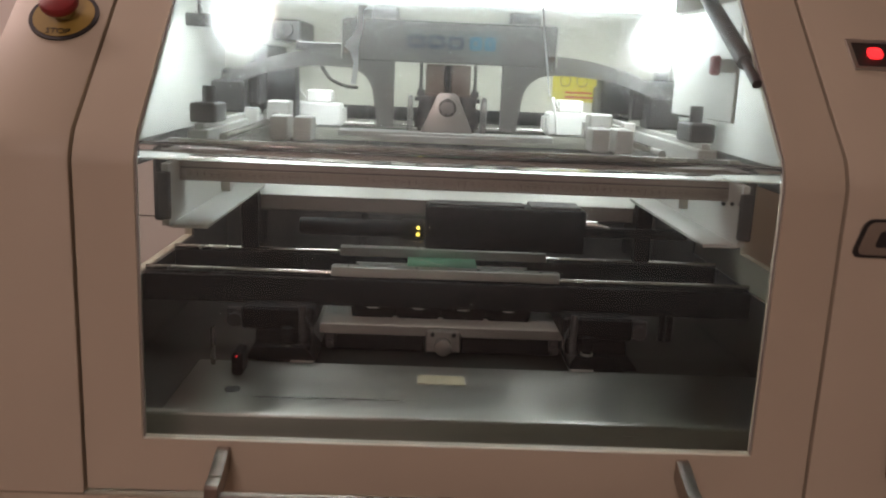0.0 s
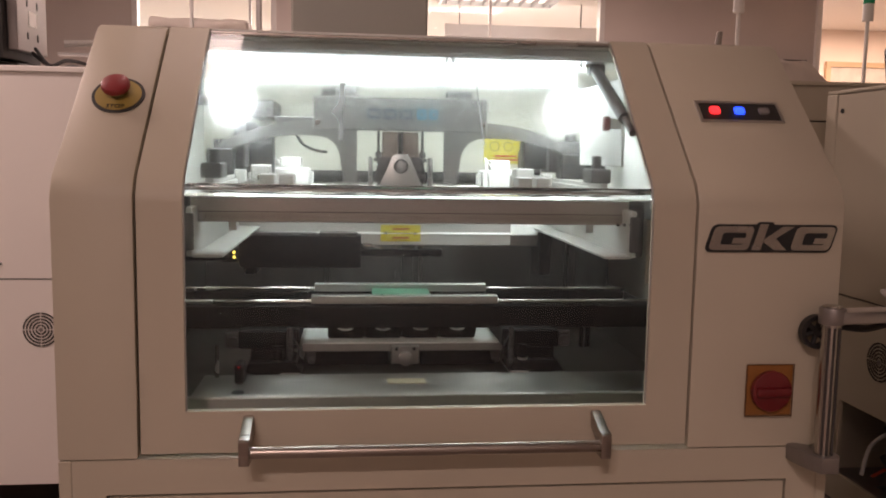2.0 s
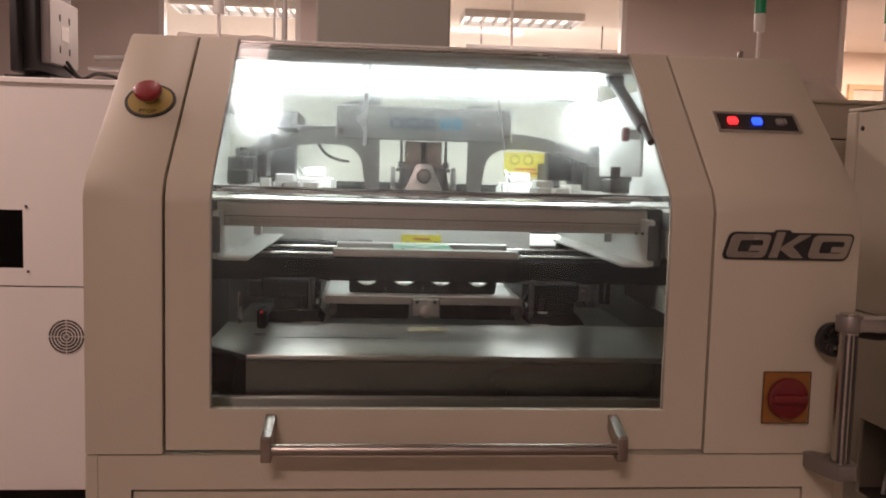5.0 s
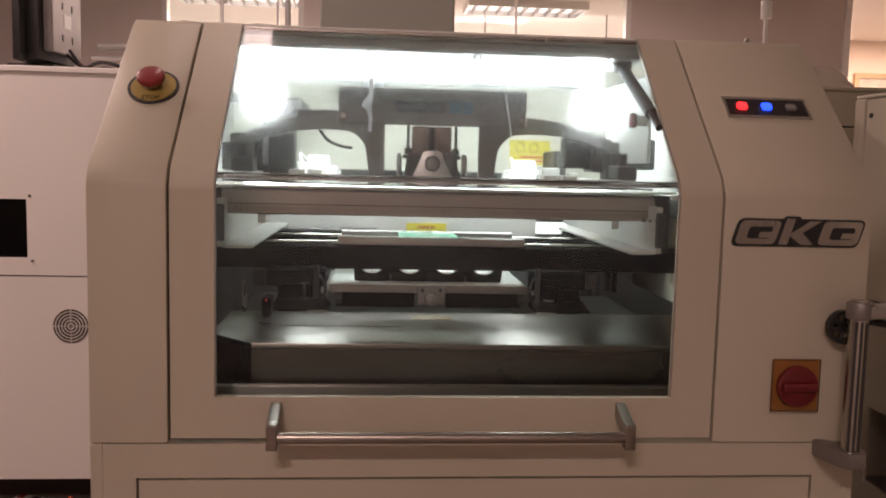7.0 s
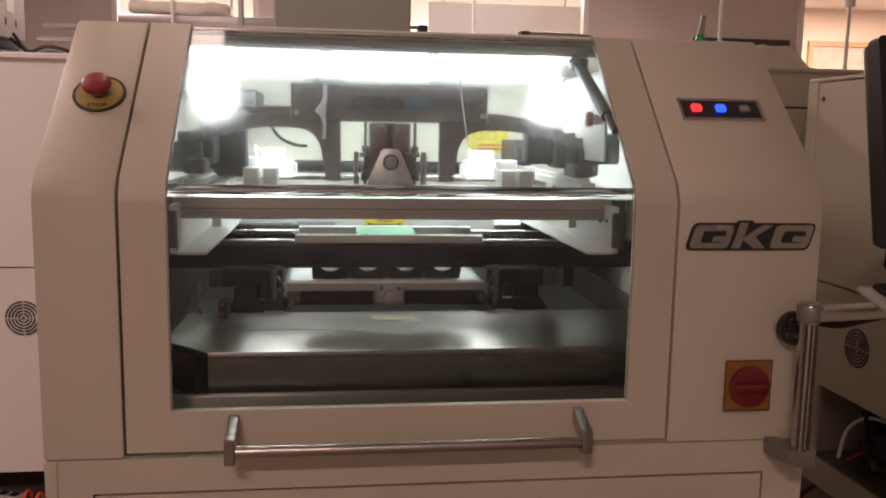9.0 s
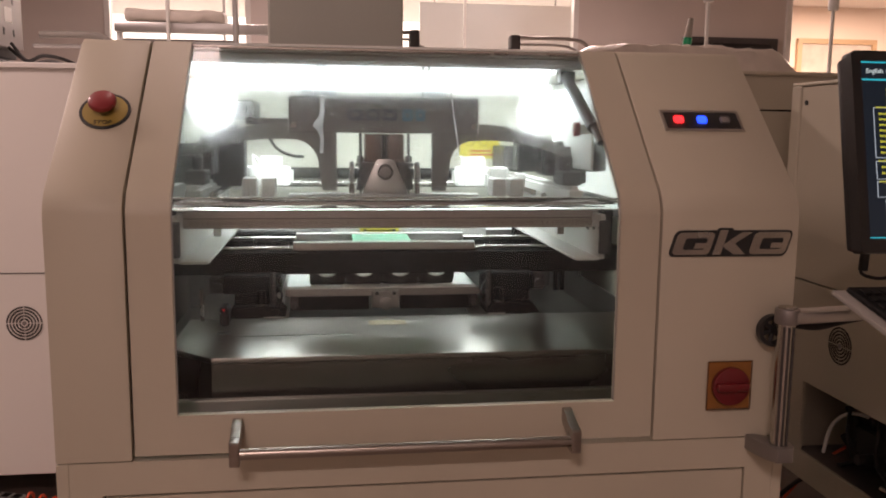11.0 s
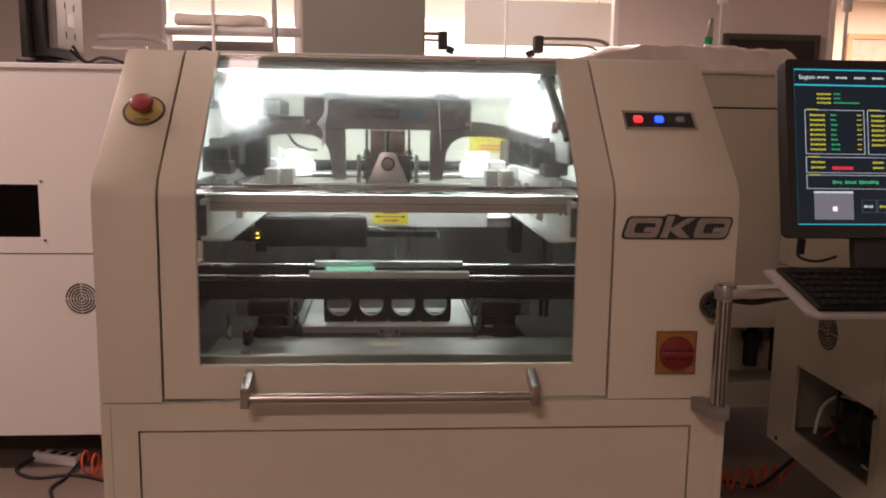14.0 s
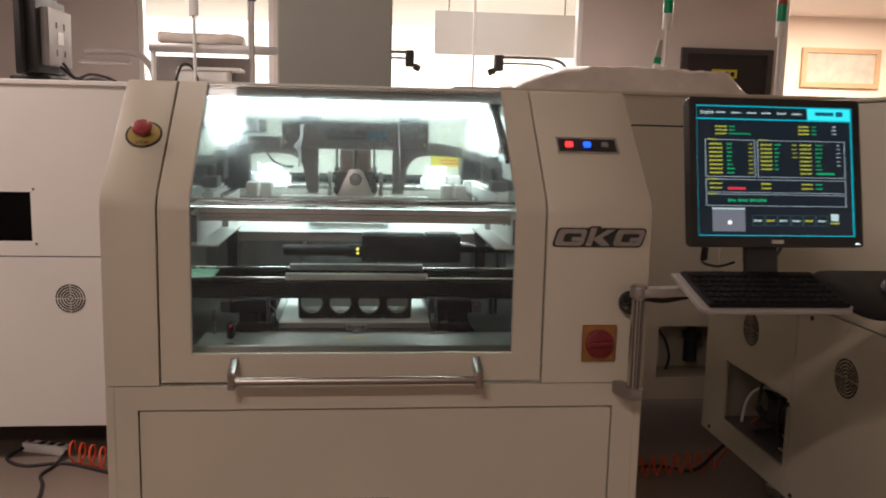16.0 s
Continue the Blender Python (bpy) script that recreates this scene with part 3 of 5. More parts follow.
    part("switch_frame", ring([(0.573, 0.742), (0.654, 0.742), (0.654, 0.829), (0.573, 0.829)], [(0.5745, 0.7435), (0.6525, 0.7435), (0.6525, 0.8275), (0.5745, 0.8275)], 1, -0.0068, -0.0058), SWITCH_RIM, sw)
    part("switch_knob", cyl((0.613, -0.006, 0.786), (0.613, -0.018, 0.786), 0.0335, 32, b=0.003), SWITCH_RED, sw, "red round rotary knob")
    part("switch_grip", box(0.584, 0.642, -0.027, -0.016, 0.779, 0.794, 0.004, 2), SWITCH_RED, sw)
    # chamber fittings
    part("lamp_tube", box(-0.31, 0.41, 0.50, 0.512, 1.305, 1.345, 0.003), TUBE, p, "glowing lamp tube under the roof")
    duct = part("roof_duct", box(-0.372, 0.472, 0.315, 0.462, 1.338, 1.3565, 0.002), STEEL, p, "dull metal duct under the roof")
    part("duct_flange", box(-0.372, 0.472, 0.302, 0.3145, 1.344, 1.3565, 0.001), RAIL_WHITE, duct)
    for x in (-0.083, 0.122, 0.386):
        for dx in (-0.006, 0.006):
            part("duct_clip", cyl((x + dx, 0.36, 1.338), (x + dx, 0.36, 1.331), 0.0032, 10), CHROME, duct)
    for x, sg in ((-0.325, -1), (0.418, 1)):
        part("lamp_socket", joined(box(x + sg * 0.066 - 0.024, x + sg * 0.066 + 0.024, 0.585, 0.598, 1.255, 1.277, 0.002), cyl((x + sg * 0.066, 0.592, 1.277), (x + sg * 0.066, 0.592, 1.300), 0.004, 8)), SKIN_GREY, p, "dark lamp socket")
    part("lamp_lead", tube([(0.10, 0.49, 1.30), (0.115, 0.488, 1.297), (0.14, 0.487, 1.303), (0.16, 0.489, 1.300)], 0.0014), CABLE, p)
    part("lamp_screw", cyl((0.075, 0.497, 1.300), (0.075, 0.490, 1.300), 0.0045, 12), SKIN_GREY, p)
    part("lamp_rail", box(-0.37, 0.47, 0.475, 0.498, 1.346, 1.3565, 0.002), RAIL_WHITE, p)
    for x in (-0.325, 0.418):
        part("side_lamp", prism(rounded(x - 0.044, x + 0.044, 1.226, 1.312, 0.040), 1, 0.60, 0.615), SIDE_TUBE, p, "glowing round side lamp")
    part("gas_strut", joined(cyl((0.408, 0.36, 1.330), (0.404, 0.150, 1.225), 0.011, 16), cyl((0.404, 0.150, 1.225), (0.402, 0.10, 1.198), 0.006, 12), cyl((0.395, 0.36, 1.330), (0.425, 0.36, 1.330), 0.013, 12)), SKIN_GREY, p, "dark gas strut of the door")
    part("axis_motor", joined(box(0.412, 0.446, 0.98, 1.140, 1.110, 1.175, 0.004), cyl((0.429, 0.98, 1.145), (0.429, 0.965, 1.145), 0.014)), SKIN_GREY, p, "dark axis motor at the rear wall")
    part("valve_block", joined(box(-0.325, -0.265, 0.93, 1.146, 1.245, 1.290, 0.004), cyl((-0.295, 0.93, 1.268), (-0.295, 0.915, 1.268), 0.014), box(-0.36, -0.33, 0.90, 1.146, 1.16, 1.235, 0.003)), SKIN_GREY, p, "dark valve block at the rear wall")
    sensor = part("door_sensor", box(0.414, 0.428, 0.305, 0.318, 1.208, 1.236, 0.003), RED, p, "red safety sensor")
    part("sensor_bracket", box(0.4285, 0.449, 0.308, 0.317, 1.212, 1.232, 0.001), WHITE_IN, sensor)
    part("side_plate", joined(box(0.449, 0.455, 0.30, 0.60, 1.14, 1.31, 0.002)), WHITE_IN, p)
    part("warning_sign", box(0.314, 0.433, 1.1465, 1.1495, 1.135, 1.206, 0), YELLOW, p, "yellow warning sign on the rear wall")
    for z, x1 in ((1.158, 0.41), (1.147, 0.43)):
        part("sign_text_bar", box(0.345, x1, 1.1455, 1.1464, z - 0.003, z + 0.002, 0), RED_INK, p)
    for x in (0.345, 0.385):
        part("sign_mark", ring(circle(x, 1.185, 0.014, 20), circle(x, 1.185, 0.012, 20), 1, 1.1455, 1.1464), INK, p)
    for x0, x1 in ((-0.15, -0.09), (0.20, 0.27)):
        part("rear_bracket", joined(box(x0, x1, 1.10, 1.15, 1.29, 1.335, 0.002)), SKIN_GREY, p)
    part("rear_shaft", cyl((-0.38, 1.04, 1.095), (0.477, 1.04, 1.095), 0.016), BLACK, p)
    part("rear_rod", cyl((-0.38, 1.0, 1.070), (0.477, 1.0, 1.070), 0.010), CHROME, p)
    # rear beam with the yellow arrow label
    part("rear_beam", box(-0.384, 0.335, 0.8125, 0.819, 0.932, 1.000, 0.001), RAIL_WHITE, p, "white cross beam")
    lb = part("arrow_label", box(0.006, 0.106, 0.8105, 0.8122, 0.941, 0.982, 0), YELLOW, p, "yellow label with a double arrow")
    part("arrow", joined(box(0.018, 0.094, 0.8095, 0.8104, 0.9605, 0.9625, 0), prism([(0.012, 0.9615), (0.022, 0.957), (0.022, 0.966)], 1, 0.8095, 0.8104), prism([(0.100, 0.9615), (0.090, 0.957), (0.090, 0.966)], 1, 0.8095, 0.8104)), INK, lb)
    for z in (0.972, 0.950):
        part("text_bar", box(0.036, 0.078, 0.8095, 0.8104, z - 0.003, z + 0.003, 0), AMBER_PLATE, lb)
    return p


def stencil_frame():
    s = thing("stencil_carrier", (0.055, 0.29, 0.97), "aluminium stencil carrier with a ruled front beam", "machine part")
    part("front_beam", box(-0.352, 0.459, 0.27, 0.305, 1.030, 1.076, 0.002), BEAM, s, "aluminium front beam with ruler ticks")
    part("beam_top_rail", joined(box(-0.36, 0.465, 0.262, 0.275, 1.078, 1.083, 0.001), box(-0.36, 0.465, 0.285, 0.30, 1.0765, 1.088, 0.001)), CHROME, s)
    part("ruler", box(-0.33, 0.45, 0.2683, 0.2697, 1.034, 1.047, 0), RULER, s)
    part("beam_groove", box(-0.350, 0.457, 0.2690, 0.2698, 1.0485, 1.0500, 0), SKIN_GREY, s)
    tick = finish("ruler_tick", box(-0.0006, 0.0006, -0.0004, 0, 0, 0.004, 0), RULER_TICK)
    for k in range(77):
        o = new("ruler_tick", tick)
        o.parent = s
        o.location = place(s).inverted() @ Vector((-0.325 + 0.01 * k, 0.2683, 1.0385))
    for x0, x1, f0, f1 in ((-0.350, -0.340, -0.340, -0.288), (0.446, 0.456, 0.398, 0.446)):
        part("side_rail", joined(box(x0, x1, 0.215, 1.0, 0.974, 1.060, 0.001), box(f0, f1, 0.215, 1.0, 0.972, 0.977, 0.001)), RAIL_WHITE, s, "white side rail")
        part("rail_end", box(x0 - 0.004, x1 + 0.004, 0.205, 0.214, 0.985, 1.05, 0.002), SKIN_GREY, s)
    for x0, x1 in ((-0.388, -0.358), (0.464, 0.500)):
        part("guide_column", joined(box(x0, x1, 0.30, 0.40, 0.965, 1.078, 0.003), box(x0 + 0.006, x1 - 0.006, 0.292, 0.30, 0.985, 1.06, 0.002)), SKIN_GREY, s, "dark guide column at the carrier's end")
    for x in (0.412, 0.424, 0.436):
        part("rail_screw", cyl((x + 0.008, 0.2150, 1.035), (x + 0.008, 0.2128, 1.035), 0.0028, 10), INK, s)
    for x in (0.385, -0.29):
        part("stop_block", box(x, x + 0.014, 0.30, 0.32, 1.012, 1.030, 0.001), ALU, s)
    # clamps standing on the frame behind the beam
    for x in (-0.268, 0.268):
        part("clamp_cylinder", joined(box(x, x + 0.096, 0.88, 0.94, 1.070, 1.120, 0.004), box(x + 0.022, x + 0.075, 0.885, 0.935, 1.12, 1.146, 0.003), box(x - 0.008, x, 0.89, 0.93, 1.08, 1.11, 0.001), box(x + 0.096, x + 0.104, 0.89, 0.93, 1.08, 1.11, 0.001)), WHITE_PLASTIC, s, "white clamp cylinder")
        part("air_hose", tube([(x + 0.02, 0.88, 1.13), (x + 0.005, 0.86, 1.15), (x + 0.012, 0.85, 1.11), (x + 0.018, 0.86, 1.075)], 0.003), WHITE_PLASTIC, s)
    for x in (-0.255, -0.215, 0.29, 0.33):
        part("valve_block", box(x, x + 0.03, 0.50, 0.56, 1.072, 1.112, 0.002), RAIL_WHITE, s)
    for sgn, x in ((-1, -0.275), (1, 0.345)):
        part("fitting_block", joined(box(x - 0.022, x + 0.022, 0.70, 0.75, 1.072, 1.128, 0.003), box(x - 0.030, x - 0.024, 0.71, 0.74, 1.08, 1.11, 0.001)), RAIL_WHITE, s)
        part("fitting", cyl((x, 0.70, 1.10), (x, 0.682, 1.10), 0.007, 12), CHROME, s)
        part("pale_bracket", joined(box(x + sgn * 0.035 - 0.012, x + sgn * 0.035 + 0.012, 0.62, 0.64, 1.072, 1.118, 0.002), box(x + sgn * 0.035 - 0.012, x + sgn * 0.035 + 0.012, 0.58, 0.62, 1.072, 1.082, 0.002)), WHITE_PLASTIC, s)
        part("long_rod", cyl((x + sgn * 0.02, 0.34, 1.088), (x + sgn * 0.02, 1.0, 1.088), 0.006, 12), CHROME, s)
    for x0, x1 in ((-0.345, -0.315), (0.415, 0.445)):
        part("slide_rail", joined(box(x0, x1, 0.33, 1.05, 1.072, 1.098, 0.002), box(x0 + 0.008, x1 - 0.008, 0.34, 1.04, 1.098, 1.106, 0.001)), RAIL_WHITE, s)
        part("rail_motor", joined(box(x0 - 0.005, x1 + 0.005, 0.36, 0.43, 1.106, 1.135, 0.003), cyl(((x0 + x1) / 2, 0.40, 1.135), ((x0 + x1) / 2, 0.40, 1.16), 0.010)), SKIN_GREY, s)
    return s


def arm_shape(side, cx):
    """The curved side arm of the print head, from the head plate out and down."""
    top, low = [], []
    for k in range(13):
        u = k / 12
        x = 0.195 + u * 0.225
        top.append((cx + side * x, 1.232 - 0.006 * u - 0.056 * u * u))
        low.append((cx + side * x, 1.196 - 0.050 * u * u + 0.004 * math.sin(u * 3)))
    inner = [(cx + side * (0.190 - 0.052 * math.sin(a)), 1.196 - 0.052 * (1 - math.cos(a))) for a in [k * math.pi / 2 / 7 for k in range(1, 8)]]
    return top[::-1] + [(cx + side * 0.17, 1.236), (cx + side * 0.10, 1.236)] + [(cx + side * 0.10, 1.09), (cx + side * 0.130, 1.09)] + inner[::-1] + low


def print_head():
    """Built at its rear stand; it slides towards the door while it prints."""
    cx, y = 0.046, 0.66
    h = thing("print_head", (cx, y, 1.07), "grey squeegee head with curved arms", "machine part")
    part("head_plate", box(cx - 0.197, cx + 0.197, y, y + 0.012, 1.210, 1.284, 0.002), HEAD_GREY, h, "grey head plate with blue mark")
    part("head_beam", box(cx - 0.19, cx + 0.19, y + 0.012, y + 0.08, 1.215, 1.275, 0.003), BLACK, h)
    for k, (x0, x1, m) in enumerate(((-0.078, -0.046, INK), (-0.040, -0.010, INK), (-0.004, 0.026, INK), (0.036, 0.058, BLUE_INK), (0.064, 0.084, BLUE_INK))):
        part("mark_shape", ring(rounded(cx + x0, cx + x1, 1.236, 1.260, 0.004), rounded(cx + x0 + 0.007, cx + x1 - 0.007, 1.243, 1.253, 0.002), 1, y - 0.0012, y - 0.0002), SLATE_INK if m is INK else m, h)
    for side in (-1, 1):
        part("side_arm", prism(arm_shape(side, cx), 1, y + 0.002, y + 0.018), HEAD_GREY, h, "curved side arm and leg")
        part("arm_bolt", cyl((cx + side * 0.188, y + 0.002, 1.226), (cx + side * 0.188, y - 0.004, 1.226), 0.006, 12), CHROME, h)
        part("arm_foot", joined(box(cx + side * 0.405 - 0.03, cx + side * 0.405 + 0.03, y - 0.01, y + 0.05, 1.106, 1.165, 0.004), cyl((cx + side * 0.40, y + 0.02, 1.16), (cx + side * 0.40, y + 0.02, 1.185), 0.012)), SKIN_GREY, h)
        part("arm_carriage", box(cx + side * 0.39 - 0.035, cx + side * 0.39 + 0.035, y + 0.03, y + 0.12, 1.120, 1.185, 0.004), SKIN_GREY, h)
    for x in (-0.024, 0.024):
        part("lift_cylinder", joined(box(cx + x - 0.018, cx + x + 0.018, y + 0.012, y + 0.050, 1.150, 1.2085, 0.004, 2), box(cx + x - 0.019, cx + x + 0.019, y + 0.010, y + 0.052, 1.150, 1.156, 0.001)), CYLINDER, h, "bronze air cylinder")
    # black bar fills the gap between the cylinders in place of its shade
    part("gap_shade_bar", box(cx - 0.0055, cx + 0.0055, y + 0.020, y + 0.045, 1.150, 1.208, 0), INK, h)
    for sg in (-1, 1):
        part("guide_rod", cyl((cx + sg * 0.0505, y + 0.012, 1.072), (cx + sg * 0.0505, y + 0.012, 1.2095), 0.0032, 12), SKIN_GREY, h)
        part("rod_nut", joined(cyl((cx + sg * 0.0505, y + 0.012, 1.150), (cx + sg * 0.0505, y + 0.012, 1.162), 0.0085, 6), cyl((cx + sg * 0.0505, y + 0.012, 1.140), (cx + sg * 0.0505, y + 0.012, 1.148), 0.011, 16)), SKIN_GREY, h)
        part("side_cheek", prism([(cx + sg * 0.026, 1.150), (cx + sg * 0.050, 1.150), (cx + sg * 0.056, 1.120), (cx + sg * 0.060, 1.092), (cx + sg * 0.040, 1.092)], 1, y - 0.003, y + 0.022, b=0.002), SKIN_GREY, h, "dark cheek plate")
        for z in (1.100, 1.118, 1.136):
            part("cheek_bolt", cyl((cx + sg * 0.049, y - 0.003, z), (cx + sg * 0.049, y - 0.007, z), 0.0042, 10), BLACK, h)
        part("roller", cyl((cx + sg * 0.064, y + 0.010, 1.127), (cx + sg * 0.074, y + 0.010, 1.127), 0.024, 24, b=0.003), FRAME_GREY, h, "grey side roller")
        part("roller_leg", box(cx + sg * 0.069 - 0.0055, cx + sg * 0.069 + 0.0055, y - 0.002, y + 0.02, 1.082, 1.106, 0.002), FRAME_GREY, h)
    part("pivot_body", box(cx - 0.036, cx + 0.036, y - 0.002, y + 0.03, 1.095, 1.150, 0.006, 2), BLACK, h)
    part("pivot_plate", prism([(cx - 0.048, 1.084), (cx + 0.048, 1.084), (cx + 0.042, 1.100), (cx + 0.020, 1.152), (cx + 0.012, 1.157), (cx - 0.012, 1.157), (cx - 0.020, 1.152), (cx - 0.042, 1.100)], 1, y - 0.014, y - 0.004, b=0.0015), ALU, h, "light trapezoid pivot plate")
    part("pivot_bearing", ring(circle(cx, 1.130, 0.0165, 28), circle(cx, 1.130, 0.0115, 28), 1, y - 0.0175, y - 0.013), SKIN_GREY, h)
    part("bearing_bolt", cyl((cx, y - 0.013, 1.130), (cx, y - 0.017, 1.130), 0.0110, 24, b=0.001), FRAME_GREY, h)
    part("squeegee_holder", joined(box(cx - 0.20, cx + 0.20, y - 0.02, y + 0.025, 1.072, 1.084, 0.002), box(cx - 0.12, cx + 0.12, y - 0.03, y - 0.02, 1.068, 1.078, 0.001)), ALU, h)
    part("drive_motor", joined(box(cx + 0.300, cx + 0.505, y + 0.065, y + 0.125, 1.128, 1.196, 0.006, 2), cyl((cx + 0.42, y + 0.09, 1.196), (cx + 0.42, y + 0.09, 1.212), 0.014, 16, b=0.002)), BLACK_PLASTIC, h, "dark drive motor beside the arm")
    part("drive_motor", joined(box(cx - 0.395, cx - 0.300, y + 0.125, y + 0.185, 1.090, 1.200, 0.006, 2)), BLACK_PLASTIC, h, "dark drive motor beside the arm")
    # pale strips along both sides and the top of the head plate
    part("plate_edge", joined(box(cx - 0.199, cx - 0.197, y - 0.001, y + 0.012, 1.212, 1.284, 0), box(cx + 0.197, cx + 0.199, y - 0.001, y + 0.012, 1.212, 1.284, 0), box(cx - 0.197, cx + 0.197, y - 0.001, y + 0.012, 1.2842, 1.2862, 0)), RAIL_WHITE, h, "thin pale strip along the sides and top of the plate")
    part("head_cable", tube([(cx - 0.24, y + 0.03, 1.20), (cx - 0.22, y + 0.01, 1.175), (cx - 0.19, y, 1.162), (cx - 0.17, y + 0.02, 1.160)], 0.0035), CABLE, h)
    part("head_rear_arm", joined(box(cx - 0.29, cx - 0.16, y + 0.05, y + 0.09, 1.225, 1.24, 0.002), box(cx - 0.15, cx - 0.10, y + 0.08, y + 0.16, 1.285, 1.315, 0.003)), SKIN_GREY, h)
    return h


def lift_table():
    """Conveyor, clamps, carriages and the shiny tray, built at the upper stand."""
    L = thing("lift_conveyor", (0.05, 0.5, 0.80), "black board conveyor on a stainless lifting tray", "machine part")
    tray = part("tray", prism([(-0.275, 0.12), (0.590, 0.12), (0.590, 0.43), (-0.36, 0.43), (-0.36, 0.20)], 2, 0.812, 0.822, b=0.002), TRAY_STEEL, L, "folded stainless tray")
    # upright faces take the darkened copy of the tray's steel
    part("tray_front", prism([(-0.275, 0.12), (0.590, 0.12), (0.590, 0.126), (-0.273, 0.126)], 2, 0.715, 0.8117), TRAY_SHADED, tray)
    part("tray_corner", prism([(-0.360, 0.20), (-0.2755, 0.12), (-0.2705, 0.1262), (-0.355, 0.205)], 2, 0.715, 0.8117), TRAY_SHADED, tray)
    part("tray_hole", cyl((-0.276, 0.30, 0.8215), (-0.276, 0.30, 0.8232), 0.012), INK, L)
    part("tray_label", box(0.008, 0.085, 0.345, 0.385, 0.8225, 0.8232, 0), FADED, L)
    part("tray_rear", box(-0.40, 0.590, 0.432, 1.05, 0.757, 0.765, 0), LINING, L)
    for y, nm in ((0.515, "front"), (0.690, "rear")):
        part("conveyor_beam", box(-0.474, 0.596, y, y + 0.03, 0.908, 0.952, 0.002), BLACK, L, "black conveyor side beam")
        part("conveyor_rod", cyl((-0.474, y + 0.004, 0.9575), (0.596, y + 0.004, 0.9575), 0.0045, 12), CHROME, L)
        part("clamp_bar", joined(box(-0.150, 0.254, y - 0.004 if y < 0.6 else y - 0.012, y + 0.020 if y < 0.6 else y + 0.012, 0.953, 0.971, 0.0015)), STEEL, L, "bright clamp bar")
        for x in (-0.12, 0.0, 0.11, 0.22):
            part("clamp_screw", cyl((x, y + 0.004, 0.971), (x, y + 0.004, 0.9722), 0.003, 10), INK, L)
    part("front_apron", box(-0.474, 0.596, 0.503, 0.514, 0.902, 0.950, 0.001), BLACK, L)
    for x, sgn in ((-0.235, -1), (0.318, 1)):
        part("carriage_block", box(x - 0.062, x + 0.062, 0.46, 0.72, 0.868, 0.9075, 0.004), BLACK, L)
        part("carriage_leg", joined(box(x - 0.036, x + 0.050, 0.455, 0.505, 0.765, 0.870, 0.003), prism([(x - 0.050, 0.823), (x + 0.070, 0.823), (x + 0.052, 0.846), (x - 0.038, 0.846)], 1, 0.434, 0.53, b=0.002)), BLACK, L)
        part("carriage_leg", box(x + sgn * 0.030 - 0.012, x + sgn * 0.030 + 0.012, 0.56, 0.62, 0.765, 0.870, 0.002), BLACK, L)
        part("leg_screw", joined(cyl((x - sgn * 0.044, 0.452, 0.826), (x - sgn * 0.044, 0.452, 0.915), 0.006, 12), cyl((x - sgn * 0.044, 0.452, 0.838), (x - sgn * 0.044, 0.452, 0.846), 0.011, 12)), SKIN_GREY, L)
        part("leg_pin", cyl((x - sgn * 0.020, 0.446, 0.826), (x - sgn * 0.020, 0.446, 0.878), 0.009, 12), BLACK, L)
        part("pin_collar", cyl((x - sgn * 0.020, 0.446, 0.846), (x - sgn * 0.020, 0.446, 0.850), 0.0105, 12), CHROME, L)
        px = -0.190 if sgn < 0 else 0.291
        part("slide_plate", box(px - 0.019, px + 0.019, 0.435, 1.05, 0.765, 0.829, 0.001), RAIL_WHITE, L, "bright slide plate")
        part("side_motor", joined(box(x + sgn * 0.075 - 0.016, x + sgn * 0.075 + 0.016, 0.48, 0.54, 0.866, 0.900, 0.003), cyl((x + sgn * 0.075, 0.48, 0.880), (x + sgn * 0.075, 0.468, 0.880), 0.012)), SKIN_GREY, L)
        part("cable_loop", tube([(x - sgn * 0.05, 0.45, 0.895), (x - sgn * 0.064, 0.43, 0.875), (x - sgn * 0.058, 0.44, 0.845), (x - sgn * 0.05, 0.45, 0.826)], 0.0025), CABLE, L)
    part("sensor_block", box(-0.290, -0.272, 0.352, 0.40, 0.823, 0.862, 0.004), BLACK, L)
    part("sensor_lamp", cyl((-0.281, 0.352, 0.857), (-0.281, 0.3505, 0.857), 0.0011, 10), RED_LED, L)
    part("left_rod", cyl((-0.33, 0.40, 0.825), (-0.33, 0.40, 0.89), 0.004, 10), CHROME, L)
    for x in (0.438, 0.452):
        part("end_bracket", box(x - 0.005, x + 0.005, 0.49, 0.50, 0.86, 0.905, 0.001), BLACK, L)
    return L


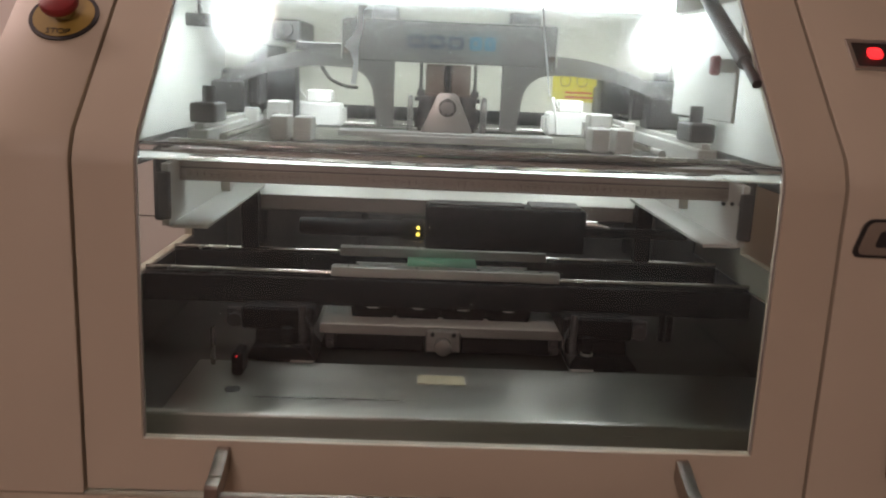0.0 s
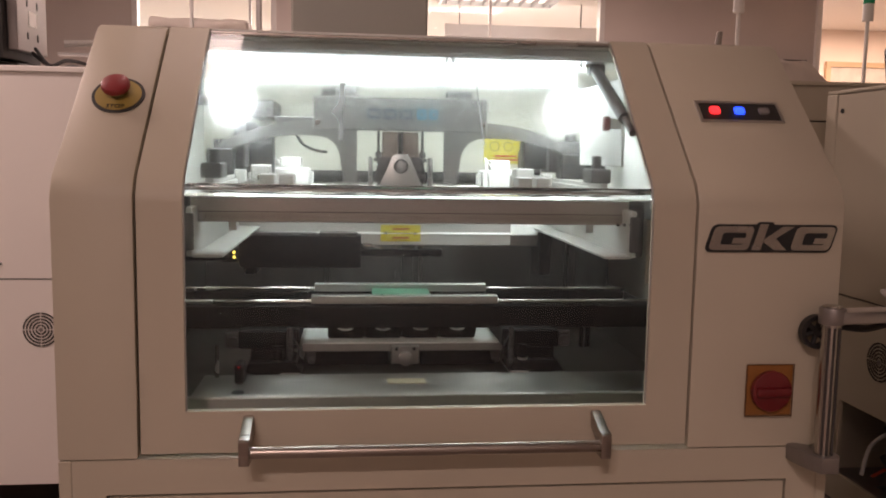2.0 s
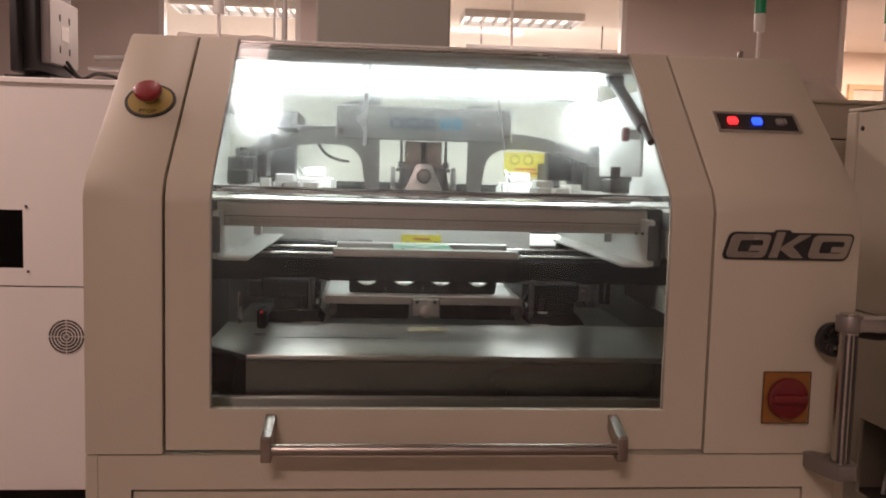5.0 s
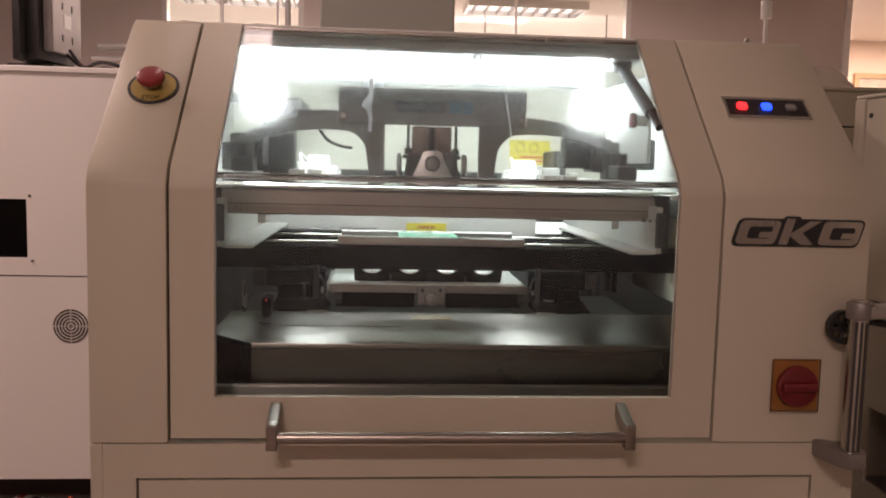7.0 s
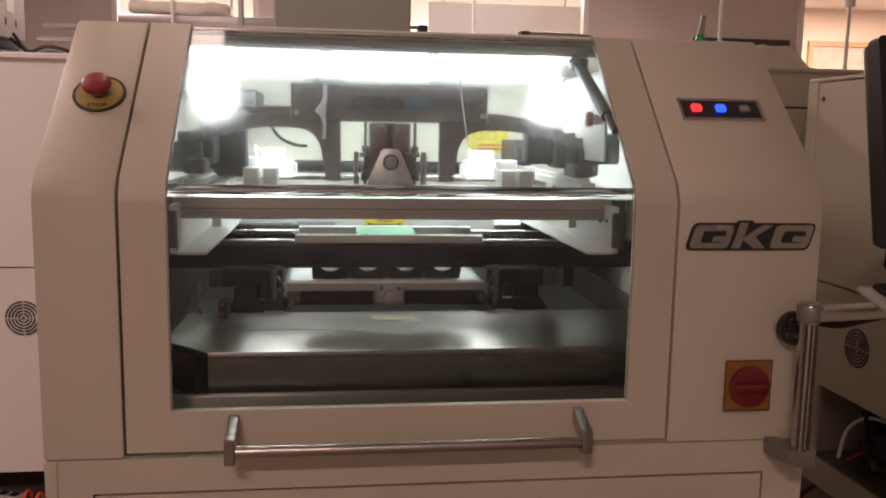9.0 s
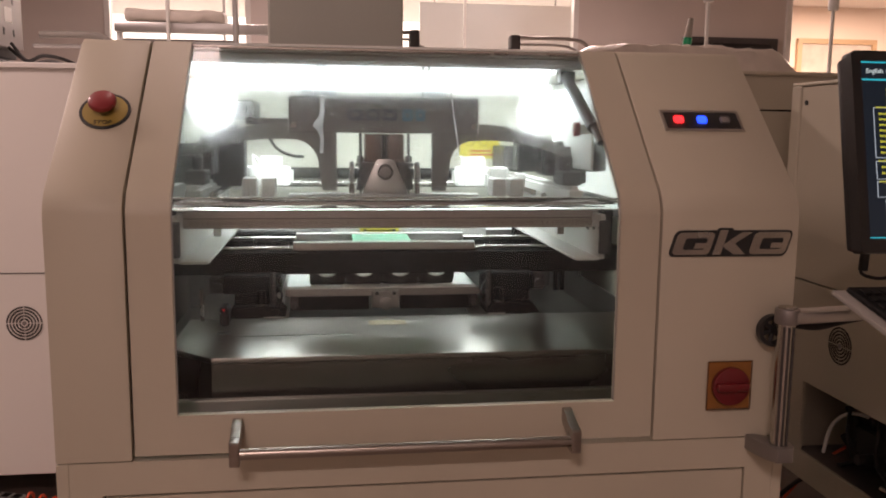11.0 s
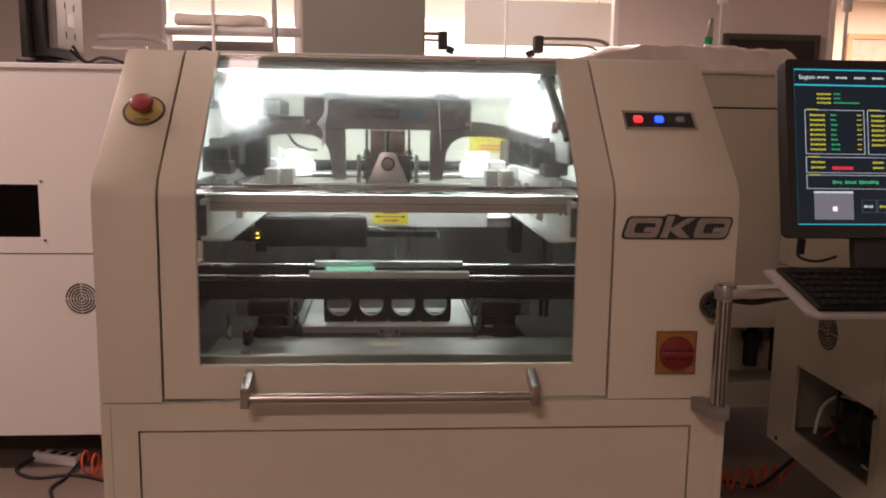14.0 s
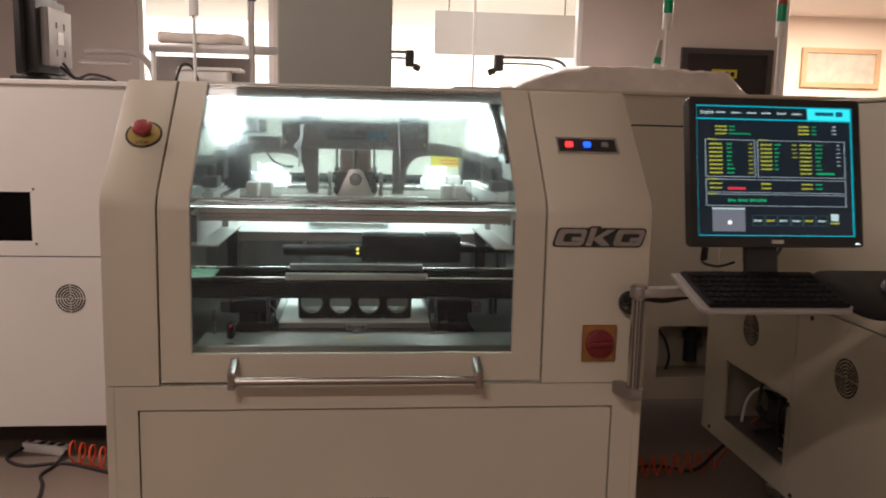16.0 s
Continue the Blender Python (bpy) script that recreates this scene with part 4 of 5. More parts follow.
def support_table():
    T = thing("support_table", (0.05, 0.5, 0.86), "board support block with four round holes on a plate", "machine part")
    block = []
    zc, r = 0.918, 0.0305
    xs = (-0.077, 0.0055, 0.088, 0.1705)
    edges = [-0.116] + [(a + b) / 2 for a, b in zip(xs, xs[1:])] + [0.212]
    for x, e0, e1 in zip(xs, edges, edges[1:]):
        outer = []
        n = 24
        for k in range(n):
            a = 2 * math.pi * (k + 0.5) / n
            c, s = math.cos(a), math.sin(a)
            lim = [((e1 - x) / c if c > 0 else (e0 - x) / c)] if abs(c) > 1e-6 else []
            lim += [((0.953 - zc) / s if s > 0 else (0.8705 - zc) / s)] if abs(s) > 1e-6 else []
            d = min(lim)
            outer.append((x + d * c, zc + d * s))
        block.append(ring(outer, [(x + r * math.cos(2 * math.pi * (k + 0.5) / n), zc + r * math.sin(2 * math.pi * (k + 0.5) / n)) for k in range(n)], 1, 0.547, 0.560))
    for n, b in enumerate(block):
        part("hole_plate", b, BLACK, T)
    for x in xs:
        part("hole_ring", ring(circle(x, zc, 0.0312, 24), circle(x, zc, 0.0297, 24), 1, 0.5455, 0.5615), STEEL, T)
    for x in (-0.116, 0.206):
        part("side_wall", box(x, x + 0.006, 0.5605, 0.640, 0.871, 0.948, 0.001), BLACK, T)
    # black floor and white plate added so holes show bright above, dark below
    part("block_floor", box(-0.109, 0.205, 0.5605, 0.6400, 0.8702, 0.8745, 0), BLACK, T)
    part("rear_plate", box(-0.116, 0.212, 0.6405, 0.646, 0.886, 0.950, 0.001), WHITE_IN, T, "white plate added behind the holes to brighten them")
    # lit top of the plate put in white, its darker front edge in grey
    part("base_plate", box(-0.168, 0.266, 0.502, 0.84, 0.852, 0.870, 0.002), WHITE_IN, T, "base plate with its lit top put in white")
    part("plate_front", box(-0.167, 0.265, 0.4990, 0.5015, 0.853, 0.8688, 0), FRAME_GREY, T)
    part("guide_housing", box(-0.155, 0.016, 0.515, 0.68, 0.818, 0.8515, 0.002), BLACK, T)
    part("guide_housing", box(0.086, 0.252, 0.515, 0.68, 0.818, 0.8515, 0.002), BLACK, T)
    part("drive_block", box(0.020, 0.082, 0.488, 0.4995, 0.826, 0.867, 0.003), FRAME_GREY, T, "grey drive block")
    part("drive_screw", cyl((0.051, 0.488, 0.841), (0.051, 0.468, 0.841), 0.015, 20, b=0.002), FRAME_GREY, T)
    for x in (0.032, 0.070):
        part("block_bolt", cyl((x, 0.489, 0.860), (x, 0.485, 0.860), 0.004, 10), INK, T)
    for x in (-0.158, 0.242):
        part("guide_foot", joined(box(x, x + 0.018, 0.503, 0.53, 0.828, 0.852, 0.003), cyl((x + 0.009, 0.503, 0.834), (x + 0.009, 0.493, 0.834), 0.007)), SKIN_GREY, T)
    return T


def circuit_board():
    b = thing("circuit_board", (0.048, 0.60, 0.962), "small green printed circuit board on the conveyor", "circuit board")
    part("board", box(-0.018, 0.113, 0.530, 0.672, 0.9625, 0.9690, 0.0004), PCB, b)
    for k in range(10):
        x, y = -0.005 + 0.105 * ((k * 37) % 10) / 10, 0.545 + 0.11 * ((k * 53) % 10) / 10
        part("solder_pad", box(x, x + 0.008, y, y + 0.005, 0.9690, 0.9694, 0), ALU, b)
    return b


def vision_unit():
    """Gantry beam that goes to and fro, and the camera head that goes along it."""
    g = thing("vision_gantry", (0.05, 0.60, 0.93), "cross beam of the vision camera with a bright top plate", "machine part")
    part("gantry_beam", box(-0.335, 0.440, 0.632, 0.675, 0.930, 0.959, 0.002), FRAME_GREY, g)
    # light put into colour and shape: white plates tilted to look overexposed
    part("top_plate", prism([(0.624, 0.960), (0.646, 0.986), (0.690, 0.986), (0.690, 0.960)], 0, -0.30, 0.42), WHITE_IN, g, "white top plate sloped up to catch the lamps")
    part("white_plate", prism([(0.634, 0.9868), (0.656, 1.011), (0.6585, 1.0095), (0.638, 0.9868)], 0, -0.095, 0.150), WHITE_PLASTIC, g, "white plate leaning on the beam to catch the lamps")
    for x in (-0.325, 0.405):
        part("gantry_end", box(x, x + 0.03, 0.60, 0.70, 0.86, 0.968, 0.003), BLACK, g)
    h = thing("vision_camera", (0.15, 0.58, 0.92), "black vision camera head with amber status lamps", "machine part")
    part("housing", box(0.012, 0.300, 0.545, 0.610, 0.884, 0.962, 0.004, 2), BLACK, h)
    part("cover_cap", joined(box(0.200, 0.290, 0.550, 0.61, 0.962, 0.968, 0.001), box(0.02, 0.19, 0.56, 0.60, 0.962, 0.966, 0.001)), SKIN_GREY, h)
    part("lens_barrel", joined(cyl((0.012, 0.58, 0.912), (-0.215, 0.58, 0.912), 0.016, 20, b=0.004), cyl((0.012, 0.58, 0.912), (-0.03, 0.58, 0.912), 0.020, 20)), BLACK, h, "black lens barrel")
    for z in (0.908, 0.920):
        part("status_lamp", cyl((0.0, 0.558, z), (0.0, 0.552, z), 0.0028, 10), AMBER_LED, h)
    part("connector", joined(cyl((0.30, 0.575, 0.935), (0.325, 0.57, 0.935), 0.007), tube([(0.325, 0.57, 0.935), (0.345, 0.565, 0.93), (0.35, 0.58, 0.925), (0.335, 0.61, 0.92)], 0.003)), CHROME, h)
    part("cable_plate", box(0.27, 0.500, 0.59, 0.608, 0.907, 0.925, 0.002), BLACK, h)
    ringlight = part("ring_light", joined(box(0.090, 0.140, 0.552, 0.590, 0.888, 0.901, 0.005, 2)), RED_GLOW, h, "glowing red ring light")
    return g, h, ringlight


# ---- monitor arm, monitor and keyboard ----
def monitor_arm():
    a = thing("swivel_stand", (0.685, -0.05, 0.67), "polished steel swivel arm bolted to the printer", "bracket")
    part("post", cyl((0.686, -0.05, 0.690), (0.686, -0.05, 0.905), 0.0150, 28), CHROME, a, "polished steel post")
    # three dark upright bars on the front of the post
    part("post_stripe", joined(box(0.681, 0.684, -0.0665, -0.064, 0.695, 0.90, 0), box(0.690, 0.6925, -0.0665, -0.063, 0.695, 0.90, 0), box(0.6745, 0.6775, -0.0628, -0.0590, 0.695, 0.90, 0)), SKIN_GREY, a)
    part("lower_bracket", prism([(0.652, 0.002), (0.652, -0.018), (0.660, -0.05), (0.672, -0.074), (0.700, -0.074), (0.708, -0.06), (0.708, -0.03), (0.69, -0.018), (0.67, 0.002)], 2, 0.668, 0.694, b=0.002), FRAME_GREY, a)
    part("upper_collar", cyl((0.686, -0.05, 0.904), (0.686, -0.05, 0.930), 0.020, 28, b=0.002), FRAME_GREY, a)
    part("collar_cap", cyl((0.686, -0.05, 0.930), (0.686, -0.05, 0.933), 0.015, 24), CHROME, a)
    part("swing_arm", prism([(0.686, -0.066), (0.70, -0.070), (0.95, -0.030), (0.95, 0.005), (0.70, -0.032), (0.686, -0.034)], 2, 0.906, 0.926, b=0.003), ALU, a)
    part("wheel_rim", ring(circle(0.680, 0.885, 0.0275, 28), circle(0.680, 0.885, 0.0205, 28), 1, -0.025, -0.012), BLACK_PLASTIC, a, "black spoked hand wheel")
    for k in range(3):
        c, s = math.cos(k * math.pi / 3 + 0.3), math.sin(k * math.pi / 3 + 0.3)
        part("wheel_spoke", cyl((0.680 - 0.024 * c, -0.018, 0.885 - 0.024 * s), (0.680 + 0.024 * c, -0.018, 0.885 + 0.024 * s), 0.004, 8), BLACK_PLASTIC, a)
    part("wheel_axle", cyl((0.680, -0.022, 0.885), (0.680, 0.002, 0.885), 0.008, 12), BLACK_PLASTIC, a)
    part("arm_cable", tube([(0.70, -0.04, 0.90), (0.75, -0.035, 0.893), (0.80, -0.02, 0.897), (0.86, -0.01, 0.904)], 0.006), CABLE, a)
    # tray that carries keyboard and screen
    part("tray_neck", box(0.90, 0.99, -0.03, 0.03, 0.900, 0.935, 0.003), ALU, a)
    tray = prism([(0.752, 0.0), (1.082, 0.0), (1.088, -0.02), (1.088, -0.17), (1.074, -0.19), (0.77, -0.19), (0.752, -0.175)], 2, 0, 0.010, b=0.003)
    tray.transform(Matrix.Translation((0, -0.065, 0.954)) @ pose(0, 0, 0, 14, 0, 0))
    part("keyboard_tray", tray, TRAY_GREY, a, "light grey keyboard tray tilted down")
    wing = prism(rounded(1.085, 1.345, -0.215, 0.03, 0.05), 2, 0.0, 0.008, b=0.002)
    wing.transform(Matrix.Translation((0, -0.065, 0.952)) @ pose(0, 0, 0, 14, 0, 0))
    part("mouse_wing", wing, KEY_BLACK, a, "dark mouse pad wing beside the tray")
    return a


SCREEN_COLOURS = {}


def glow(name, colour, power=1.0):
    if name not in SCREEN_COLOURS:
        SCREEN_COLOURS[name] = material("screen_" + name, (0.01, 0.01, 0.01), 0.3, vary=0, emit=colour, power=power)
    return SCREEN_COLOURS[name]


def monitor():
    W, H = 0.410, 0.338
    m = thing("monitor", (0.955, -0.035, 1.022), "black flat monitor showing a dark control screen", "monitor", turn=3)
    m.matrix_basis = pose(0.996, -0.066, 1.024, -12, 0, 1)

    def mp(name, bm, mat, parent=m, label=""):
        return part(name, bm, mat, parent, label, local=True)
    mp("bezel", ring(rounded(-W / 2, W / 2, 0, H, 0.008), rounded(-W / 2 + 0.017, W / 2 - 0.017, 0.024, H - 0.017, 0.001), 1, -0.010, 0.016), BLACK_PLASTIC)
    mp("rear_shell", box(-W / 2 + 0.004, W / 2 - 0.004, 0.016, 0.040, 0.004, H - 0.004, 0.008, 2), BLACK_PLASTIC)
    mp("power_lamp", box(W / 2 - 0.020, W / 2 - 0.010, -0.0108, -0.010, 0.006, 0.009, 0), glow("white", (0.9, 0.9, 1.0), 1.5))
    mp("brand_mark", box(-0.016, 0.012, -0.0108, -0.010, 0.007, 0.015, 0), ALU)
    mp("stand", joined(box(-0.065, 0.010, 0.012, 0.035, -0.075, 0.03, 0.003), box(-0.09, 0.05, -0.005, 0.06, -0.085, -0.075, 0.003)), BLACK_PLASTIC, m, "black monitor foot")
    scr = mp("screen", box(-W / 2 + 0.017, W / 2 - 0.017, -0.004, 0.002, 0.024, H - 0.017, 0), glow("ground", (0.005, 0.010, 0.017), 1.0), m, "lit control screen with tables of small text")
    SX0, SX1, SZ0, SZ1 = -W / 2 + 0.017, W / 2 - 0.017, 0.024, H - 0.017

    def bar(name, u0, v0, u1, v1, mat, d=0.0003):
        """A flat mark on the screen; u, v from 0 to 1 from its upper left corner."""
        x0, x1 = SX0 + u0 * (SX1 - SX0), SX0 + u1 * (SX1 - SX0)
        z0, z1 = SZ1 - v1 * (SZ1 - SZ0), SZ1 - v0 * (SZ1 - SZ0)
        ya, yb = -0.004 - d - 0.0004, -0.004 - d + 0.0001
        if name != "text_bar":
            return mp(name, box(x0, x1, ya, yb, z0, z1, 0), mat, scr)
        # a line of unreadable signs: short upright strokes of uneven height
        n = max(2, round((x1 - x0) / (0.75 * (z1 - z0))))
        w = (x1 - x0) / n
        return mp(name, joined(*[box(x0 + k * w, x0 + (k + 0.72) * w, ya, yb, z0 + (k * 7 % 3) * 0.10 * (z1 - z0), z1 - (k * 5 % 4) * 0.08 * (z1 - z0), 0) for k in range(n)]), mat, scr)

    def frame_box(u0, v0, u1, v1, mat, w=0.0035):
        bar("line", u0, v0, u1, v0 + w, mat), bar("line", u0, v1 - w, u1, v1, mat)
        bar("line", u0, v0 + w, u0 + w, v1 - w, mat), bar("line", u1 - w, v0 + w, u1, v1 - w, mat)
    cyan, white, grey = glow("cyan", (0.03, 0.42, 0.52)), glow("pale", (0.55, 0.60, 0.60)), glow("grey", (0.40, 0.43, 0.48))
    yel, grn, red = glow("yellow", (0.50, 0.46, 0.04)), glow("green", (0.03, 0.38, 0.14)), glow("red", (0.60, 0.03, 0.06))
    frame_box(0, 0, 1, 1, cyan, 0.008)
    bar("line", 0.0, 0.098, 1.0, 0.108, cyan, 0.0004)
    bar("logo_field", 0.715, 0.008, 0.992, 0.098, glow("bright_cyan", (0.10, 0.80, 0.86)))
    bar("logo_shape", 0.765, 0.035, 0.885, 0.062, glow("navy", (0.01, 0.08, 0.16)), 0.0008)
    bar("logo_shape", 0.90, 0.030, 0.945, 0.066, glow("navy", (0.01, 0.08, 0.16)), 0.0008)
    for k in range(1, 7):
        bar("text_bar", 0.055 + 0.097 * k - 0.02, 0.046, 0.055 + 0.097 * k + 0.04, 0.060, white)
    p0 = Matrix.Translation((SX0 + 0.075 * (SX1 - SX0), -0.0046, SZ1 - 0.054 * (SZ1 - SZ0))) @ pose(0, 0, 0, 90, 0, 0)
    words("English", 0.0115, white, place(scr) @ p0, scr, "menu_word")
    rng = random.Random(4)
    for k in range(3):
        v = 0.155 + 0.028 * k
        bar("text_bar", 0.125, v, 0.20, v + 0.012, yel), bar("text_bar", 0.215, v, 0.25 + 0.05 * (k == 2) * 2, v + 0.010, grn)
        bar("text_bar", 0.655, v - 0.01, 0.725, v + 0.004, yel), bar("text_bar", 0.745, v - 0.01, 0.77, v + 0.002, grn), bar("text_bar", 0.875, v - 0.012, 0.90, v - 0.004, white)
    frame_box(0.058, 0.262, 0.372, 0.548, grey)
    frame_box(0.388, 0.262, 0.952, 0.548, grey)
    frame_box(0.058, 0.566, 0.952, 0.668, grey)
    frame_box(0.058, 0.680, 0.952, 0.770, grey)
    for u, v in ((0.07, 0.256), (0.40, 0.256), (0.07, 0.560), (0.07, 0.676)):
        bar("text_bar", u, v, u + 0.06, v + 0.010, yel, 0.0008)
    for k in range(8):
        v = 0.290 + 0.0315 * k
        bar("text_bar", 0.085, v, 0.165, v + 0.014, yel), bar("text_bar", 0.195, v, 0.22 + 0.025 * rng.random(), v + 0.012, grn), bar("text_bar", 0.333, v, 0.358, v + 0.008, yel)
    for k in range(7):
        v = 0.290 + 0.0315 * k
        bar("text_bar", 0.410, v, 0.482, v + 0.014, yel), bar("text_bar", 0.500, v, 0.515 + 0.03 * rng.random(), v + 0.011, grn)
    for k in range(4):
        bar("text_bar", 0.612, 0.292 + 0.0315 * k, 0.642, 0.300 + 0.0315 * k, yel)
    for k in range(8):
        v = 0.288 + 0.0315 * k
        bar("text_bar", 0.662, v, 0.735, v + 0.013, yel), bar("text_bar", 0.765, v, 0.79 + 0.02 * rng.random(), v + 0.011, grn)
        if k < 6:
            bar("text_bar", 0.90, v, 0.922, v + 0.006, white)
    bar("progress_bar", 0.765, 0.508, 0.880, 0.522, grn, 0.0008)
    for k in range(2):
        v = 0.592 + 0.034 * k
        bar("text_bar", 0.085, v, 0.160, v + 0.014, yel), bar("text_bar", 0.41, v, 0.47, v + 0.014, yel), bar("text_bar", 0.67, v, 0.74, v + 0.014, yel), bar("text_bar", 0.76, v, 0.80, v + 0.012, grn)
    bar("alarm_bar", 0.195, 0.626, 0.305, 0.646, red)
    bar("text_bar", 0.195, 0.716, 0.245, 0.738, grn), bar("text_bar", 0.26, 0.716, 0.32, 0.738, grn), bar("text_bar", 0.335, 0.714, 0.44, 0.738, grn)
    bar("camera_title", 0.095, 0.785, 0.300, 0.798, white)
    bar("camera_view", 0.095, 0.800, 0.300, 0.965, glow("view", (0.16, 0.15, 0.18)))
    bar("camera_dot", 0.190, 0.882, 0.214, 0.912, glow("dot", (0.95, 0.75, 0.75), 1.2), 0.0008)
    for k in range(6):
        u = 0.345 + 0.082 * k
        frame_box(u, 0.838, u + 0.076, 0.920, glow("edge", (0.04, 0.08, 0.10)), 0.003)
        bar("text_bar", u + 0.012, 0.872, u + 0.060, 0.890, yel if k in (1, 4) else white)
    bar("exit_icon", 0.850, 0.825, 0.900, 0.880, white), bar("text_bar", 0.845, 0.890, 0.905, 0.904, yel)
    return m


def keyboard():
    tilt = Matrix.Translation((0, -0.065, 0.954)) @ pose(0, 0, 0, 14, 0, 0)
    k = thing("keyboard", (0.93, -0.16, 0.94), "black keyboard on the white tray", "keyboard")
    base = box(0.768, 1.076, -0.180, -0.010, 0.0105, 0.020, 0.003)
    base.transform(tilt)
    part("body", base, KEY_BLACK, k)
    key = box(-0.0068, 0.0068, -0.0085, 0.0085, 0, 0.0035, 0.0012)
    mesh = finish("key", key, KEY_BLACK)
    for row in range(6):
        for col in range(17):
            o = new("key", mesh)
            o.parent = k
            o.matrix_basis = place(k).inverted() @ tilt @ Matrix.Translation((0.786 + 0.0170 * col, -0.164 + 0.0255 * row, 0.020))
    mouse = bmesh.new()
    bmesh.ops.create_uvsphere(mouse, u_segments=20, v_segments=12, radius=1)
    for v in mouse.verts:
        v.co.z = max(v.co.z, 0)
        v.co = Vector((v.co.x * 0.030, v.co.y * 0.052, v.co.z * 0.032))
    mouse.transform(tilt @ Matrix.Translation((1.235, -0.10, 0.0085)))
    mo = thing("mouse", (1.235, -0.16, 0.93), "black computer mouse on the pad", "mouse")
    part("shell", mouse, BLACK_PLASTIC, mo)
    cables = thing("monitor_cables", (0.93, 0.05, 0.96), "black monitor cables hanging behind the keyboard", "cable")
    part("plug_lead", joined(tube([(0.865, 0.02, 1.03), (0.866, 0.02, 1.00), (0.862, 0.02, 0.975), (0.90, 0.02, 0.965), (0.94, 0.02, 0.975)], 0.003), cyl((0.866, 0.02, 1.01), (0.864, 0.02, 0.98), 0.008)), CABLE, cables)
    part("screen_lead", tube([(1.06, 0.02, 1.03), (1.04, 0.02, 0.99), (1.00, 0.02, 0.975), (0.97, 0.02, 0.97)], 0.004), CABLE, cables)


# ---- machines of the line behind ----
def fan_grille(parent, centre, radius, axis_x, mat=GAP_SHADE):
    """Rings of slots round a hub, cut by four spokes, laid on a panel."""
    cx, cy, cz = centre
    names = []
    for k in range(5):
        r0 = radius * (0.20 + 0.168 * k)
        r1 = r0 + radius * 0.086
        for q in range(4):
            n = 8
            a0, a1 = radians(q * 90 + 1.2 + 5 / (k + 1)), radians(q * 90 + 88.8 - 5 / (k + 1))
            angs = [a0 + (a1 - a0) * i / n for i in range(n + 1)]
            pts = [(r1 * math.cos(a), r1 * math.sin(a)) for a in angs] + [(r0 * math.cos(a), r0 * math.sin(a)) for a in angs[::-1]]
            if axis_x:
                bm = prism([(cy + u, cz + v) for u, v in pts], 0, cx - 0.0015, cx)
            else:
                bm = prism([(cx + u, cz + v) for u, v in pts], 1, cy - 0.0015, cy)
            # a dark slab in place of an opening and its shade
            part("vent_slot", bm, mat, parent)
    hub = prism(circle(cy if axis_x else cx, cz, radius * 0.11, 16), 0 if axis_x else 1, (cx if axis_x else cy) - 0.003, cx if axis_x else cy)
    part("vent_hub", hub, FRAME_GREY, parent)


def line_machine_left():
    m = thing("assembly_machine", (-1.55, 2.3, GROUND), "tall white machine cabinet with a dark inspection window", "machine")
    x0, x1, y = -3.4, -0.30, 1.65
    part("lower_panel", box(x0, x1, y, y + 0.012, 0.0, 0.716, 0.002), LINE_WHITE, m)
    up = ring([(x0, 0.721), (x1, 0.721), (x1, 1.405), (x0, 1.405)], [(-1.62, 0.781), (-1.252, 0.781), (-1.252, 0.980), (-1.62, 0.980)], 1, y - 0.002, y + 0.012)
    part("upper_panel", up, LINE_WHITE, m)
    part("cabinet_core", joined(box(x0 + 0.01, x1 - 0.01, y + 0.013, 2.9, 0.002, 0.77, 0), box(x0 + 0.01, x1 - 0.01, y + 0.25, 2.9, 0.77, 1.40, 0)), GAP_SHADE, m)
    part("top_sheet", box(x0 - 0.005, x1 + 0.005, y - 0.010, 2.9, 1.405, 1.425, 0.003), LINE_WHITE, m)
    part("inspection_window", box(-1.62, -1.252, y + 0.004, y + 0.007, 0.781, 0.980, 0), LENS_GLASS, m, "dark tinted window")
    for x, z in ((-1.24, 0.992), (-1.236, 0.770)):
        part("rivet", cyl((x, y - 0.002, z), (x, y - 0.006, z), 0.005, 10), SKIN_GREY, m)
    fan_grille(m, (-1.114, y, 0.545), 0.062, False)
    for x in (-3.2, -2.2, -1.2, -0.5):
        part("levelling_foot", joined(cyl((x, 2.1, GROUND), (x, 2.1, GROUND + 0.03), 0.05), cyl((x, 2.1, GROUND + 0.03), (x, 2.1, 0.01), 0.018)), STEEL, m)


